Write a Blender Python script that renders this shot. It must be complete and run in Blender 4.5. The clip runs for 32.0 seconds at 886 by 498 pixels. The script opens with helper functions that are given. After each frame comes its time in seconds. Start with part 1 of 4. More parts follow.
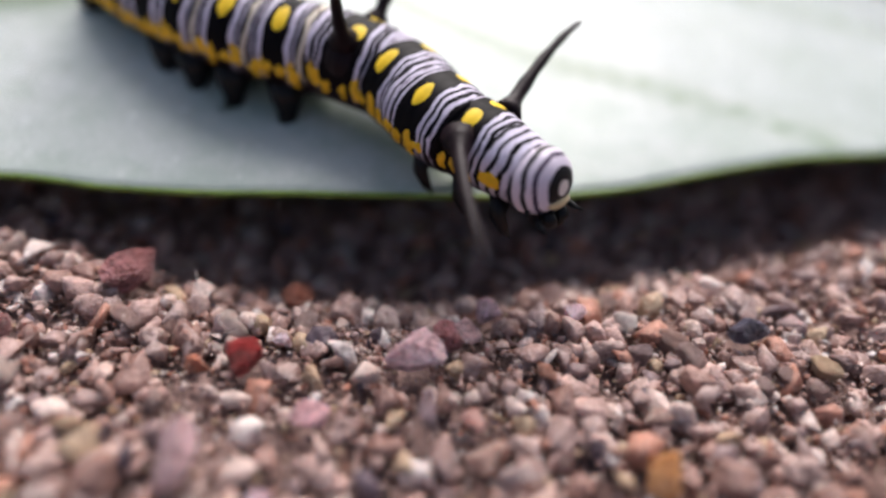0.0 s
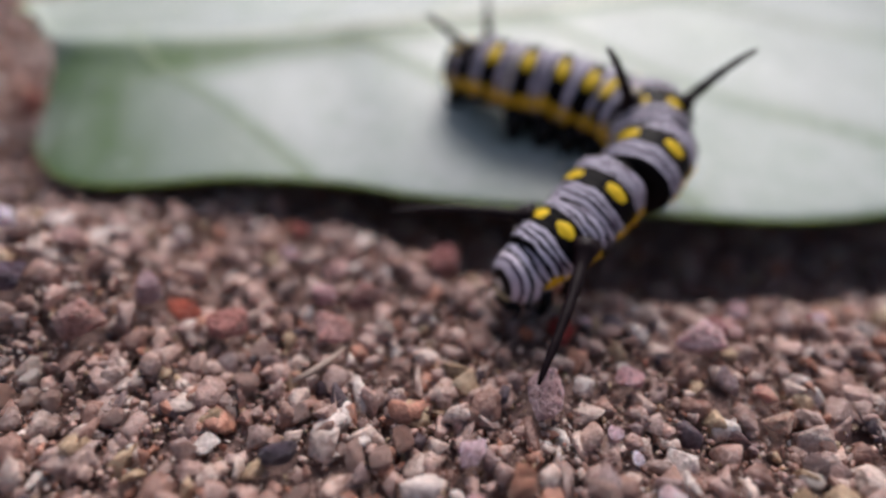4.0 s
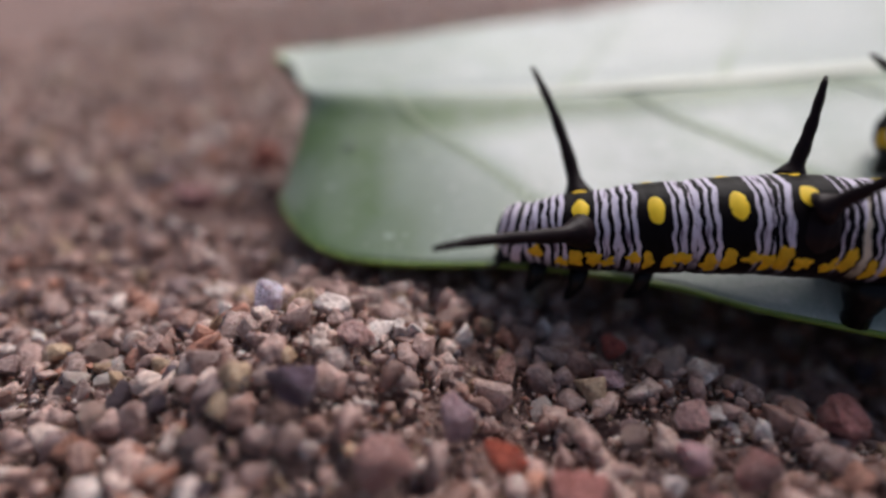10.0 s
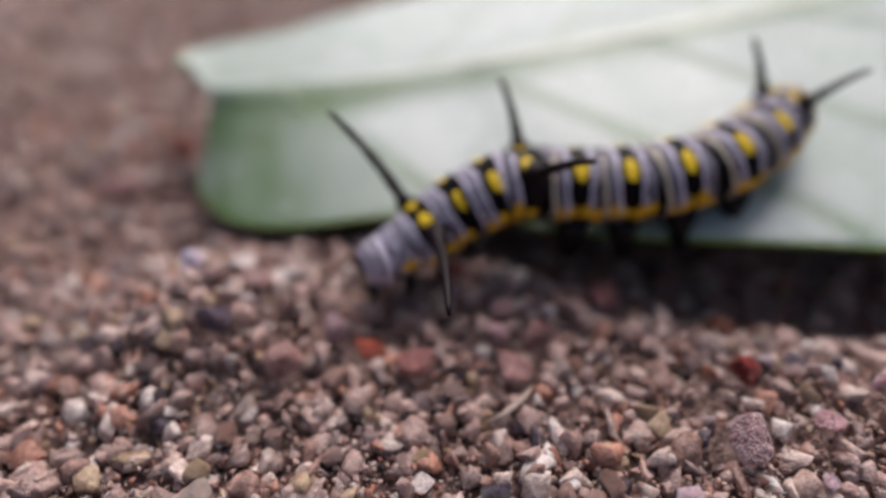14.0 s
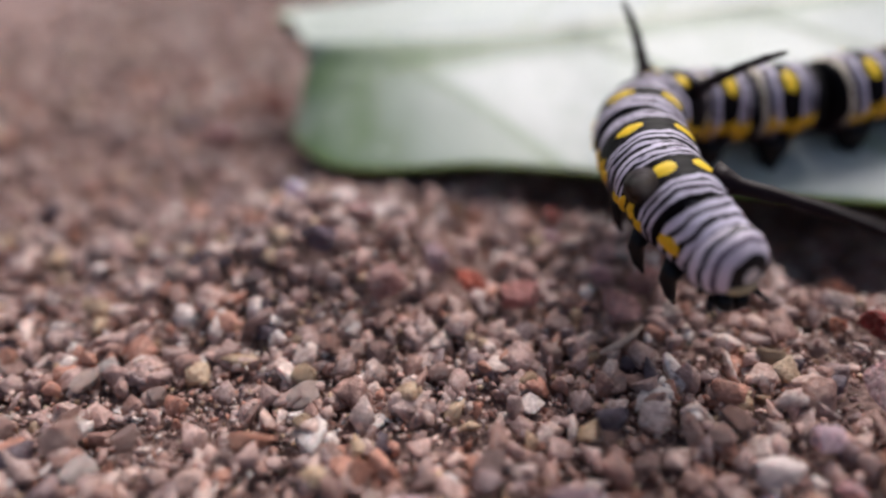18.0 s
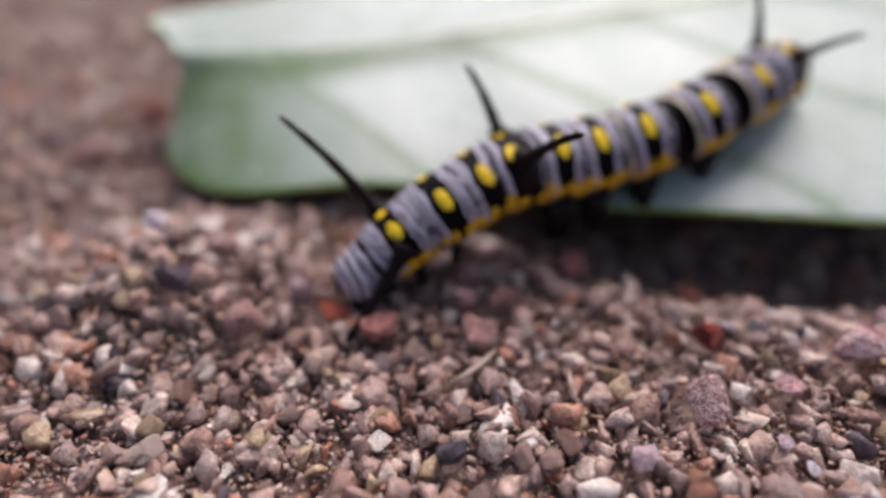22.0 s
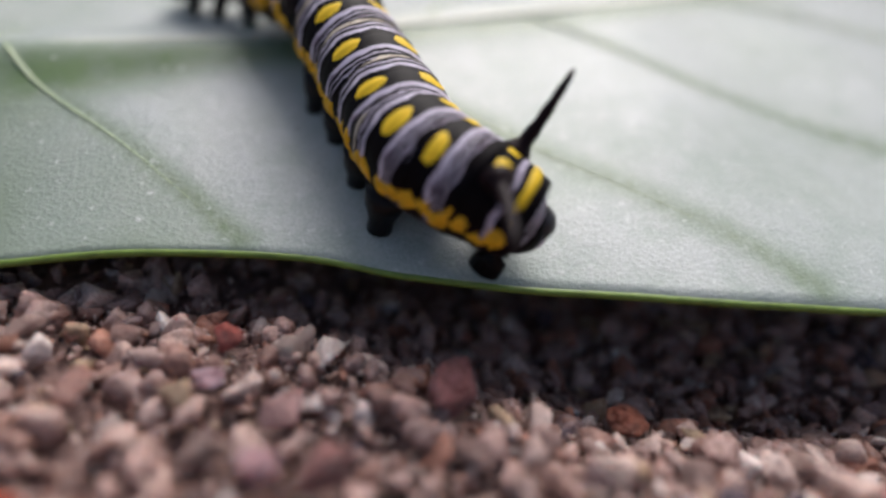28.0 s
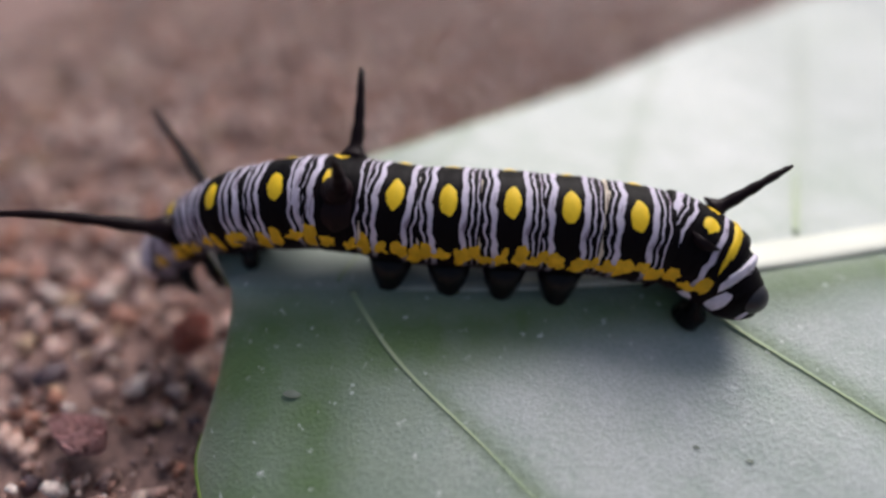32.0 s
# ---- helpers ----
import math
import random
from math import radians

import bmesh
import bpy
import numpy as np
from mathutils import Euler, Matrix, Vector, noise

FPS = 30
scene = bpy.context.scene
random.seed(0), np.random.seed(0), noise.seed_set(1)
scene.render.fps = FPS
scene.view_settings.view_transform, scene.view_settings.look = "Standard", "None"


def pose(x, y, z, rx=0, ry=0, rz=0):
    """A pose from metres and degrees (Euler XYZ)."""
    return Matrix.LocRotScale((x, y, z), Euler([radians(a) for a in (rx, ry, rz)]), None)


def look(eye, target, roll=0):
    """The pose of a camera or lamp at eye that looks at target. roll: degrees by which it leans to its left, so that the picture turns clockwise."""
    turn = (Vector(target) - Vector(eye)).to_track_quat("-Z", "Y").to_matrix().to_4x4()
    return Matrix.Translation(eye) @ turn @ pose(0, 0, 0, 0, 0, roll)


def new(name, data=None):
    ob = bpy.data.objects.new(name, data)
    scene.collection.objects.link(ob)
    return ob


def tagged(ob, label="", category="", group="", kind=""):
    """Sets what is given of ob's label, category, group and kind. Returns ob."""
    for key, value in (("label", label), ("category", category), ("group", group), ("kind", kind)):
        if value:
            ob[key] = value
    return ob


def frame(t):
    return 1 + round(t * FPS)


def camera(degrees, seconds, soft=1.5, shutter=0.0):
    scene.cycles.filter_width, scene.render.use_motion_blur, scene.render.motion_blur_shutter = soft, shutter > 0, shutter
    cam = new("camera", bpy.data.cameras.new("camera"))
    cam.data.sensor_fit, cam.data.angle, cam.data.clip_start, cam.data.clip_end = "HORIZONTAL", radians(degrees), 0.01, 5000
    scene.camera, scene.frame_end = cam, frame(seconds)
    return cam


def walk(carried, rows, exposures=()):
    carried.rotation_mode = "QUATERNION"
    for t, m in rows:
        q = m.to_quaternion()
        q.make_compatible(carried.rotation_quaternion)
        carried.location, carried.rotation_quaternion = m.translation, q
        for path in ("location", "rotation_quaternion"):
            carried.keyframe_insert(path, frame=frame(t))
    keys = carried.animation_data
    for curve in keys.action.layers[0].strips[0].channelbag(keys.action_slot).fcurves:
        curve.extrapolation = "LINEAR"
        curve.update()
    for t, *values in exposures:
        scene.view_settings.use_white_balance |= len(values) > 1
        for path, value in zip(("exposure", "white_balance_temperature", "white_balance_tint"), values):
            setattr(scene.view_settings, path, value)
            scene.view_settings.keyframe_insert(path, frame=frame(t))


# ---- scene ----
cam = camera(81.3, 32.0, soft=2.8)
MM = 0.001
# seconds, eye and target in millimetres, roll in degrees
PATH = [
    (0, (24.37, -20.86, 19.28), (32.35, 0.15, -0.58), 3.9),
    (0.5, (24.39, -21.01, 20.14), (32.66, -0.15, 0.24), 4.4),
    (1, (23.08, -23.56, 22.12), (30.58, -2.80, 1.80), 3.2),
    (1.5, (19.55, -22.96, 23.06), (26.78, -1.63, 3.24), 4.0),
    (2, (19.27, -23.28, 24.45), (26.44, -1.29, 5.35), 3.3),
    (2.5, (17.75, -24.86, 23.80), (23.54, -1.50, 5.89), 1.6),
    (3, (16.37, -25.37, 21.93), (20.62, -2.09, 3.49), -0.9),
    (3.5, (9.62, -24.19, 22.06), (15.00, -1.47, 3.22), 2.5),
    (5.5, (12.35, -21.94, 21.37), (16.35, 1.17, 2.67), 0.6),
    (6, (9.88, -20.94, 23.43), (13.49, 1.73, 4.12), 0.8),
    (6.5, (10.29, -20.21, 23.46), (13.42, 2.98, 4.69), -0.1),
    (7, (11.62, -16.58, 22.62), (15.03, 7.75, 5.40), -1.1),
    (7.5, (11.05, -15.61, 22.48), (13.61, 9.10, 5.66), -1.5),
    (8, (9.20, -15.00, 23.53), (11.58, 9.40, 6.24), -0.4),
    (8.5, (6.48, -14.21, 24.15), (8.15, 9.88, 6.35), -0.5),
    (9, (2.89, -14.81, 23.47), (5.02, 9.66, 6.24), 2.2),
    (9.5, (-1.03, -14.00, 21.23), (0.30, 10.80, 4.40), 2.0),
    (10, (-2.43, -13.15, 18.94), (-2.22, 12.04, 2.65), 0.5),
    (10.5, (-2.53, -13.19, 18.50), (-2.68, 11.91, 2.07), -0.4),
    (11, (-2.64, -13.06, 17.72), (-3.75, 11.75, 0.89), -2.8),
    (11.5, (-2.42, -13.13, 18.19), (-2.87, 11.80, 1.50), -1.9),
    (12, (-2.34, -13.01, 18.16), (-2.71, 11.89, 1.44), -2.2),
    (12.5, (-1.88, -13.36, 19.02), (-0.85, 11.38, 2.09), -0.7),
    (13, (4.56, -20.29, 22.50), (8.43, 2.52, 3.40), -0.6),
    (13.5, (2.67, -21.38, 24.10), (5.59, 2.03, 5.56), -1.9),
    (15.5, (2.53, -21.70, 20.80), (4.81, 1.92, 2.44), -3.4),
    (16, (3.45, -22.85, 18.71), (3.67, 2.33, 2.42), -2.9),
    (16.5, (1.62, -21.76, 21.37), (2.89, 2.66, 3.98), -3.0),
    (17, (1.22, -20.56, 20.90), (0.78, 5.04, 5.26), -3.0),
    (17.5, (1.00, -19.81, 21.29), (0.78, 4.70, 4.00), -5.0),
    (18, (-1.59, -23.64, 19.97), (-1.23, 0.58, 2.27), -2.3),
    (18.5, (2.81, -25.28, 21.40), (5.68, -2.04, 2.66), -1.3),
    (19, (9.29, -27.28, 22.50), (15.03, -4.94, 3.32), 0.6),
    (19.5, (9.66, -27.86, 22.08), (16.08, -6.17, 2.37), 1.6),
    (20, (8.13, -26.23, 20.27), (12.55, -4.50, 0.07), -1.2),
    (20.5, (7.70, -26.37, 19.96), (10.88, -3.30, 1.06), -2.7),
    (21, (4.83, -24.22, 21.18), (8.25, -1.28, 2.15), -1.0),
    (21.5, (4.93, -23.64, 21.73), (7.37, -0.02, 3.40), -2.3),
    (22, (3.93, -22.32, 22.50), (7.02, 0.77, 3.60), -0.9),
    (22.5, (2.55, -22.05, 21.39), (4.31, 1.73, 3.18), -2.7),
    (23, (3.35, -21.03, 21.47), (4.91, 3.00, 3.58), -2.7),
    (23.5, (4.88, -16.67, 22.28), (7.12, 7.65, 4.85), -1.4),
    (24, (5.45, -14.92, 22.08), (7.38, 9.31, 4.50), -1.8),
    (24.5, (6.45, -13.35, 22.48), (9.79, 10.56, 4.69), 0.7),
    (25, (7.68, -13.28, 22.34), (11.77, 10.45, 4.45), 1.3),
    (25.5, (8.39, -12.02, 20.03), (12.37, 11.48, 1.81), 1.1),
    (26, (10.63, -11.73, 18.17), (16.41, 11.60, 0.22), 2.7),
    (26.5, (10.93, -11.57, 17.85), (17.25, 11.48, -0.29), 3.2),
    (28.5, (11.43, -10.44, 17.72), (17.88, 12.65, -0.31), 3.7),
    (29, (10.33, -8.88, 17.96), (14.18, 15.65, 1.11), 0.1),
    (29.5, (9.51, -5.15, 20.30), (12.93, 18.50, 2.16), 0.5),
    (30, (9.64, 0.63, 24.24), (11.27, 24.43, 6.05), -1.1),
    (30.5, (8.92, 1.66, 23.97), (9.98, 25.55, 5.85), -2.6),
    (31, (7.22, 3.33, 25.38), (8.80, 27.40, 7.55), -0.8),
    (31.5, (0.93, 4.42, 26.52), (2.03, 28.32, 8.42), 0.2),
    (32, (-1.94, 4.99, 26.38), (-1.00, 28.78, 8.13), 0.7),
]
walk(cam, [(t, look(Vector(a) * MM, Vector(b) * MM, roll)) for t, a, b, roll in PATH],
     exposures=[(0.0, 0.62), (1.0, 0.42), (2.0, 0.12), (7.0, 0.05), (9.0, -0.12), (11.0, 0.0), (13.0, 0.05), (16.0, 0.2), (19.0, 0.25), (20.0, 0.4), (22.0, 0.3), (24.0, 0.12), (25.0, -0.1), (26.0, 0.2), (29.0, 0.1), (31.0, -0.2), (32.0, 0.1)])
# a close-up lens with a shallow depth of field
cam.data.dof.use_dof = True
cam.data.dof.focus_distance = 0.0248
cam.data.dof.aperture_fstop = 9.5

# ---- light: bright overcast daylight, brighter from behind and the right ----
SUN_UP, SUN_TURN = 50, 26
world = bpy.data.worlds.new("sky")
scene.world = world
world.use_nodes = True
wn, wl = world.node_tree.nodes, world.node_tree.links
sky = wn.new("ShaderNodeTexSky")
sky.sky_type, sky.sun_disc = "NISHITA", False
sky.sun_elevation, sky.sun_rotation = radians(SUN_UP), radians(SUN_TURN)
sky.air_density, sky.dust_density, sky.ozone_density = 1.0, 6.0, 1.0
wl.new(sky.outputs[0], wn["Background"].inputs[0])
wn["Background"].inputs[1].default_value = 0.092
sun = new("sun", bpy.data.lights.new("sun", "SUN"))
sun.data.energy, sun.data.angle, sun.data.color = 2.75, radians(40), (0.985, 0.955, 1.0)
sun.matrix_world = look((0, 0, 1), Vector((0, 0, 1)) - Vector((
    math.sin(radians(SUN_TURN)) * math.cos(radians(SUN_UP)),
    math.cos(radians(SUN_TURN)) * math.cos(radians(SUN_UP)), math.sin(radians(SUN_UP)))))


# ---- materials ----
def material(name, rough=0.5, **extra):
    """A node material; returns it, its nodes, its links and its shader."""
    m = bpy.data.materials.new(name)
    m.use_nodes = True
    n, l = m.node_tree.nodes, m.node_tree.links
    b = n["Principled BSDF"]
    b.inputs["Roughness"].default_value = rough
    for key, value in extra.items():
        b.inputs[key.replace("_", " ")].default_value = value
    return m, n, l, b


def noise_node(n, l, scale, detail=4.0, rough=0.6, coords="Object"):
    c = n.new("ShaderNodeTexCoord")
    k = n.new("ShaderNodeTexNoise")
    k.inputs["Scale"].default_value, k.inputs["Detail"].default_value = scale, detail
    k.inputs["Roughness"].default_value = rough
    l.new(c.outputs[coords], k.inputs["Vector"])
    return k


def ramp(n, l, source, stops, flat=False):
    r = n.new("ShaderNodeValToRGB")
    r.color_ramp.interpolation = "CONSTANT" if flat else "LINEAR"
    e = r.color_ramp.elements
    while len(e) < len(stops):
        e.new(1.0)
    for q, (at, colour) in zip(e, stops):
        q.position, q.color = at, (*colour, 1)
    l.new(source, r.inputs[0])
    return r


def math_node(n, l, kind, a, b=0.0, clamp=False):
    k = n.new("ShaderNodeMath")
    k.operation, k.use_clamp = kind, clamp
    for i, v in enumerate((a, b)):
        if isinstance(v, (int, float)):
            k.inputs[i].default_value = v
        else:
            l.new(v, k.inputs[i])
    return k.outputs[0]


def mix(n, l, factor, a, b, kind="MIX"):
    k = n.new("ShaderNodeMix")
    k.data_type, k.blend_type = "RGBA", kind
    for i, v in ((0, factor), (6, a), (7, b)):
        if isinstance(v, (int, float)):
            k.inputs[i].default_value = v
        elif isinstance(v, tuple):
            k.inputs[i].default_value = (*v, 1)
        else:
            l.new(v, k.inputs[i])
    return k.outputs[2]


def bump(n, l, b, height, strength, distance):
    k = n.new("ShaderNodeBump")
    k.inputs["Strength"].default_value, k.inputs["Distance"].default_value = strength, distance
    l.new(height, k.inputs["Height"])
    l.new(k.outputs[0], b.inputs["Normal"])


BLACK, MAROON = (0.005, 0.004, 0.005), (0.012, 0.005, 0.007)
LILAC, CREAM = (0.68, 0.64, 0.76), (0.72, 0.65, 0.52)
YELLOW = (0.90, 0.60, 0.022)


def skin(name, bands, fade=-0.9):
    """Smooth banded skin: bands are (from, to, colour) in mm along the body on black; below fade mm they run out."""
    m, n, l, b = material(name, 0.48, Specular_IOR_Level=0.05)
    c = n.new("ShaderNodeTexCoord")
    s = n.new("ShaderNodeSeparateXYZ")
    l.new(c.outputs["Object"], s.inputs[0])
    wob = noise_node(n, l, 420, 2.0)
    fine = noise_node(n, l, 2200, 3.0)
    y = math_node(n, l, "ADD", s.outputs[1], math_node(n, l, "MULTIPLY", math_node(n, l, "SUBTRACT", wob.outputs[0], 0.5), 0.0009))
    y = math_node(n, l, "ADD", y, math_node(n, l, "MULTIPLY", math_node(n, l, "SUBTRACT", fine.outputs[0], 0.5), 0.00022))
    at = math_node(n, l, "ADD", math_node(n, l, "MULTIPLY", y, 1 / (5 * MM)), 0.5)
    stops = [(0.0, BLACK)]
    for a, z, colour in bands:
        stops += [((a + 2.53) / 5, colour), ((z + 2.47) / 5, BLACK)]
    r = ramp(n, l, at, stops, flat=True)
    # fine dark streaks round the body
    mp = n.new("ShaderNodeMapping")
    mp.inputs["Scale"].default_value = (0.16, 1.0, 0.16)
    l.new(c.outputs["Object"], mp.inputs["Vector"])
    thread = noise_node(n, l, 3600, 3.0)
    l.new(mp.outputs[0], thread.inputs["Vector"])
    dark = ramp(n, l, thread.outputs[0], [(0.35, (0.2, 0.16, 0.2)), (0.44, (1, 1, 1))])
    low = math_node(n, l, "ADD", math_node(n, l, "MULTIPLY", math_node(n, l, "SUBTRACT", s.outputs[2], (fade + 0.35) * MM), 620), 0.5, clamp=True)
    low = math_node(n, l, "ADD", low, math_node(n, l, "MULTIPLY", math_node(n, l, "SUBTRACT", wob.outputs[0], 0.5), 0.9), clamp=True)
    base = mix(n, l, 1.0, r.outputs[0], dark.outputs[0], "MULTIPLY")
    tint = mix(n, l, math_node(n, l, "MULTIPLY", fine.outputs[0], 0.45), base, mix(n, l, 1.0, r.outputs[0], (0.62, 0.5, 0.55), "MULTIPLY"))
    l.new(mix(n, l, low, MAROON, tint), b.inputs["Base Color"])
    bump(n, l, b, fine.outputs[0], 0.35, 0.00008)
    return m


ABDOMEN = skin("banded abdomen skin", [
    (-1.56, -1.42, LILAC), (-1.28, -1.13, LILAC), (-1.0, -0.62, LILAC), (0.62, 0.98, LILAC), (1.12, 1.27, LILAC), (1.42, 1.78, CREAM)])
MIDDLE = skin("banded second abdomen skin", [
    (-2.2, -1.75, LILAC), (-1.55, -1.38, LILAC), (-1.2, -1.02, LILAC), (1.0, 1.35, LILAC), (1.5, 1.62, LILAC), (1.78, 2.2, LILAC)])
THORAX = skin("banded thorax skin", [
    (-1.9, -1.55, LILAC), (-1.40, -1.10, LILAC), (-0.95, -0.72, LILAC), (0.78, 1.05, LILAC), (1.18, 1.45, LILAC), (1.6, 1.9, LILAC)])
COLLAR = skin("banded collar skin", [
    (-1.3, -0.92, LILAC), (-0.72, -0.36, LILAC), (-0.20, 0.20, LILAC), (0.36, 0.72, LILAC), (0.90, 1.3, LILAC)], fade=-1.2)
REAR = skin("dark rear skin", [(-1.02, -0.66, LILAC), (0.78, 1.02, LILAC), (1.22, 1.36, LILAC), (1.5, 1.9, LILAC)], fade=-0.6)
RUMP = skin("black rump skin", [(-1.4, -1.15, LILAC)], fade=-0.6)


def plain(name, colour, rough, scale=2500, amount=0.3, relief=0.2, dark=0.45, gloss=0.5, deep=0.00006):
    m, n, l, b = material(name, rough, Specular_IOR_Level=gloss)
    k = noise_node(n, l, scale, 4.0)
    r = ramp(n, l, k.outputs[0], [(0.35, tuple(v * dark for v in colour)), (0.62, colour)])
    l.new(mix(n, l, amount, colour, r.outputs[0]), b.inputs["Base Color"])
    bump(n, l, b, k.outputs[0], relief, deep)
    return m


SPOT = plain("yellow spot skin", YELLOW, 0.55, 1500, 0.35, 0.3, 0.6, gloss=0.25)
LOBE = plain("orange-yellow side skin", (0.82, 0.47, 0.018), 0.55, 1400, 0.45, 0.3, 0.4, gloss=0.25)
HORN = plain("black tentacle skin", (0.011, 0.004, 0.006), 0.5, 3000, 0.5, 0.5, gloss=0.14)
LEG = plain("glossy black leg shell", (0.005, 0.004, 0.005), 0.35, 3000, 0.4, 0.3, gloss=0.2)
PLATE = plain("slate grey rump plate", (0.018, 0.016, 0.022), 0.4, 2500, 0.6, 0.4)
PALE = plain("pale lilac skin", LILAC, 0.42, 1800, 0.5, 0.3)


def head_skin():
    """Black and white arches round a small white triangle on the face."""
    m, n, l, b = material("black and white ringed head shell", 0.45, Specular_IOR_Level=0.2)
    c = n.new("ShaderNodeTexCoord")
    mp = n.new("ShaderNodeMapping")
    mp.inputs["Location"].default_value = (0, -1.28 * MM, -0.45 * MM)
    l.new(c.outputs["Object"], mp.inputs["Vector"])
    v = n.new("ShaderNodeVectorMath")
    v.operation = "LENGTH"
    l.new(mp.outputs[0], v.inputs[0])
    wob = noise_node(n, l, 700, 2.0)
    d = math_node(n, l, "ADD", v.outputs["Value"], math_node(n, l, "MULTIPLY", math_node(n, l, "SUBTRACT", wob.outputs[0], 0.5), 0.0003))
    at = math_node(n, l, "MULTIPLY", d, 1 / (4 * MM))
    stops = [(0, (0.70, 0.64, 0.60)), (0.10, BLACK), (0.235, PALE_RGB), (0.345, (0.05, 0.03, 0.06)), (0.39, PALE_RGB), (0.455, BLACK),
             (0.50, PALE_RGB), (0.575, BLACK), (0.63, PALE_RGB), (0.72, BLACK)]
    r = ramp(n, l, at, stops, flat=True)
    l.new(r.outputs[0], b.inputs["Base Color"])
    return m


PALE_RGB = (0.60, 0.53, 0.62)
HEAD = head_skin()


def leaf_skin():
    """Pale felted leaf underside, green where the felt is thin: along the veins, by the midrib and at the tip; shade is
    painted in by the midrib too.
    """
    m, n, l, b = material("pale felted leaf", 0.55, Specular_IOR_Level=0.4, Sheen_Weight=0.9, Sheen_Roughness=0.33, Coat_Weight=0.35, Coat_Roughness=0.42)
    big, mid, fine = noise_node(n, l, 60, 3.0), noise_node(n, l, 420, 5.0), noise_node(n, l, 5200, 3.0)
    r = ramp(n, l, big.outputs[0], [(0.30, (0.40, 0.46, 0.415)), (0.50, (0.48, 0.52, 0.50)), (0.70, (0.55, 0.575, 0.565))])
    r2 = ramp(n, l, mid.outputs[0], [(0.25, (0.70, 0.78, 0.70)), (0.6, (1, 1, 1))])
    r3 = ramp(n, l, fine.outputs[0], [(0.3, (0.80, 0.84, 0.80)), (0.62, (1, 1, 1))])
    k = mix(n, l, 1.0, mix(n, l, 0.7, r.outputs[0], r2.outputs[0], "MULTIPLY"), r3.outputs[0], "MULTIPLY")
    thin = n.new("ShaderNodeAttribute")
    thin.attribute_name = "thin_and_shaded"
    t = math_node(n, l, "MULTIPLY", thin.outputs["Fac"], math_node(n, l, "ADD", math_node(n, l, "MULTIPLY", mid.outputs[0], 0.9), 0.55), clamp=True)
    green = mix(n, l, mid.outputs[0], (0.06, 0.12, 0.032), (0.14, 0.225, 0.08))
    # the sheen is the felt's
    l.new(math_node(n, l, "SUBTRACT", 0.9, math_node(n, l, "MULTIPLY", t, 0.65)), b.inputs["Sheen Weight"])
    k = mix(n, l, t, k, green)
    fleck = noise_node(n, l, 1700, 2.0)
    k = mix(n, l, math_node(n, l, "MULTIPLY", math_node(n, l, "SUBTRACT", fleck.outputs[0], 0.66), 9.0, clamp=True), k, (0.66, 0.70, 0.66))
    l.new(k, b.inputs["Base Color"])
    h = math_node(n, l, "ADD", fine.outputs[0], math_node(n, l, "MULTIPLY", mid.outputs[0], 1.5))
    bump(n, l, b, h, 0.55, 0.00014)
    return m


LEAF = leaf_skin()
LEAF_EDGE = plain("fresh green leaf edge", (0.20, 0.30, 0.05), 0.45, 700, 0.6, 0.3)
LEAF_BACK = plain("deep green leaf face", (0.05, 0.10, 0.025), 0.5, 300, 0.6, 0.3)
RIB = plain("creamy white midrib", (0.68, 0.70, 0.60), 0.45, 260, 0.45, 0.2, 0.75)
VEIN = plain("pale green vein", (0.34, 0.42, 0.25), 0.5, 500, 0.5, 0.2, 0.75)
SCAR = plain("dark leaf spot", (0.16, 0.19, 0.15), 0.6, 1500, 0.6, 0.3)

STONE_STOPS = [(0.0, (0.335, 0.201, 0.169)), (0.12, (0.487, 0.329, 0.293)), (0.27, (0.390, 0.269, 0.245)), (0.40, (0.567, 0.406, 0.356)),
               (0.52, (0.265, 0.184, 0.182)), (0.58, (0.638, 0.505, 0.457)), (0.69, (0.460, 0.231, 0.169)), (0.77, (0.425, 0.308, 0.281)), (0.86, (0.496, 0.360, 0.245)),
               (0.92, (0.726, 0.633, 0.600)), (0.975, (0.107, 0.076, 0.094))]


def stone(name, islands):
    """Grains of many kinds of rock: a colour a grain, mottled, some glassy."""
    m, n, l, b = material(name, 0.6, Specular_IOR_Level=0.45, Subsurface_Weight=0.3, Subsurface_Scale=0.00035, Subsurface_Radius=(1.0, 0.62, 0.5))
    if islands:
        pick = n.new("ShaderNodeNewGeometry").outputs["Random Per Island"]
    else:
        pick = n.new("ShaderNodeObjectInfo").outputs["Random"]
    r = ramp(n, l, pick, STONE_STOPS, flat=True)
    a, f = noise_node(n, l, 900, 4.0), noise_node(n, l, 4200, 3.0)
    r2 = ramp(n, l, a.outputs[0], [(0.32, (0.62, 0.54, 0.52)), (0.52, (1, 1, 1)), (0.72, (1.3, 1.26, 1.24))])
    r3 = ramp(n, l, f.outputs[0], [(0.35, (0.7, 0.66, 0.64)), (0.65, (1.1, 1.1, 1.1))])
    l.new(mix(n, l, 1.0, mix(n, l, 1.0, r.outputs[0], r2.outputs[0], "MULTIPLY"), r3.outputs[0], "MULTIPLY"), b.inputs["Base Color"])
    g = math_node(n, l, "ADD", math_node(n, l, "MULTIPLY", a.outputs[0], 0.7), 0.04)
    l.new(g, b.inputs["Roughness"])
    grit = noise_node(n, l, 9000, 2.0)
    h = math_node(n, l, "ADD", math_node(n, l, "ADD", f.outputs[0], a.outputs[0]), math_node(n, l, "MULTIPLY", grit.outputs[0], 0.6))
    bump(n, l, b, h, 0.8, 0.00016)
    return m


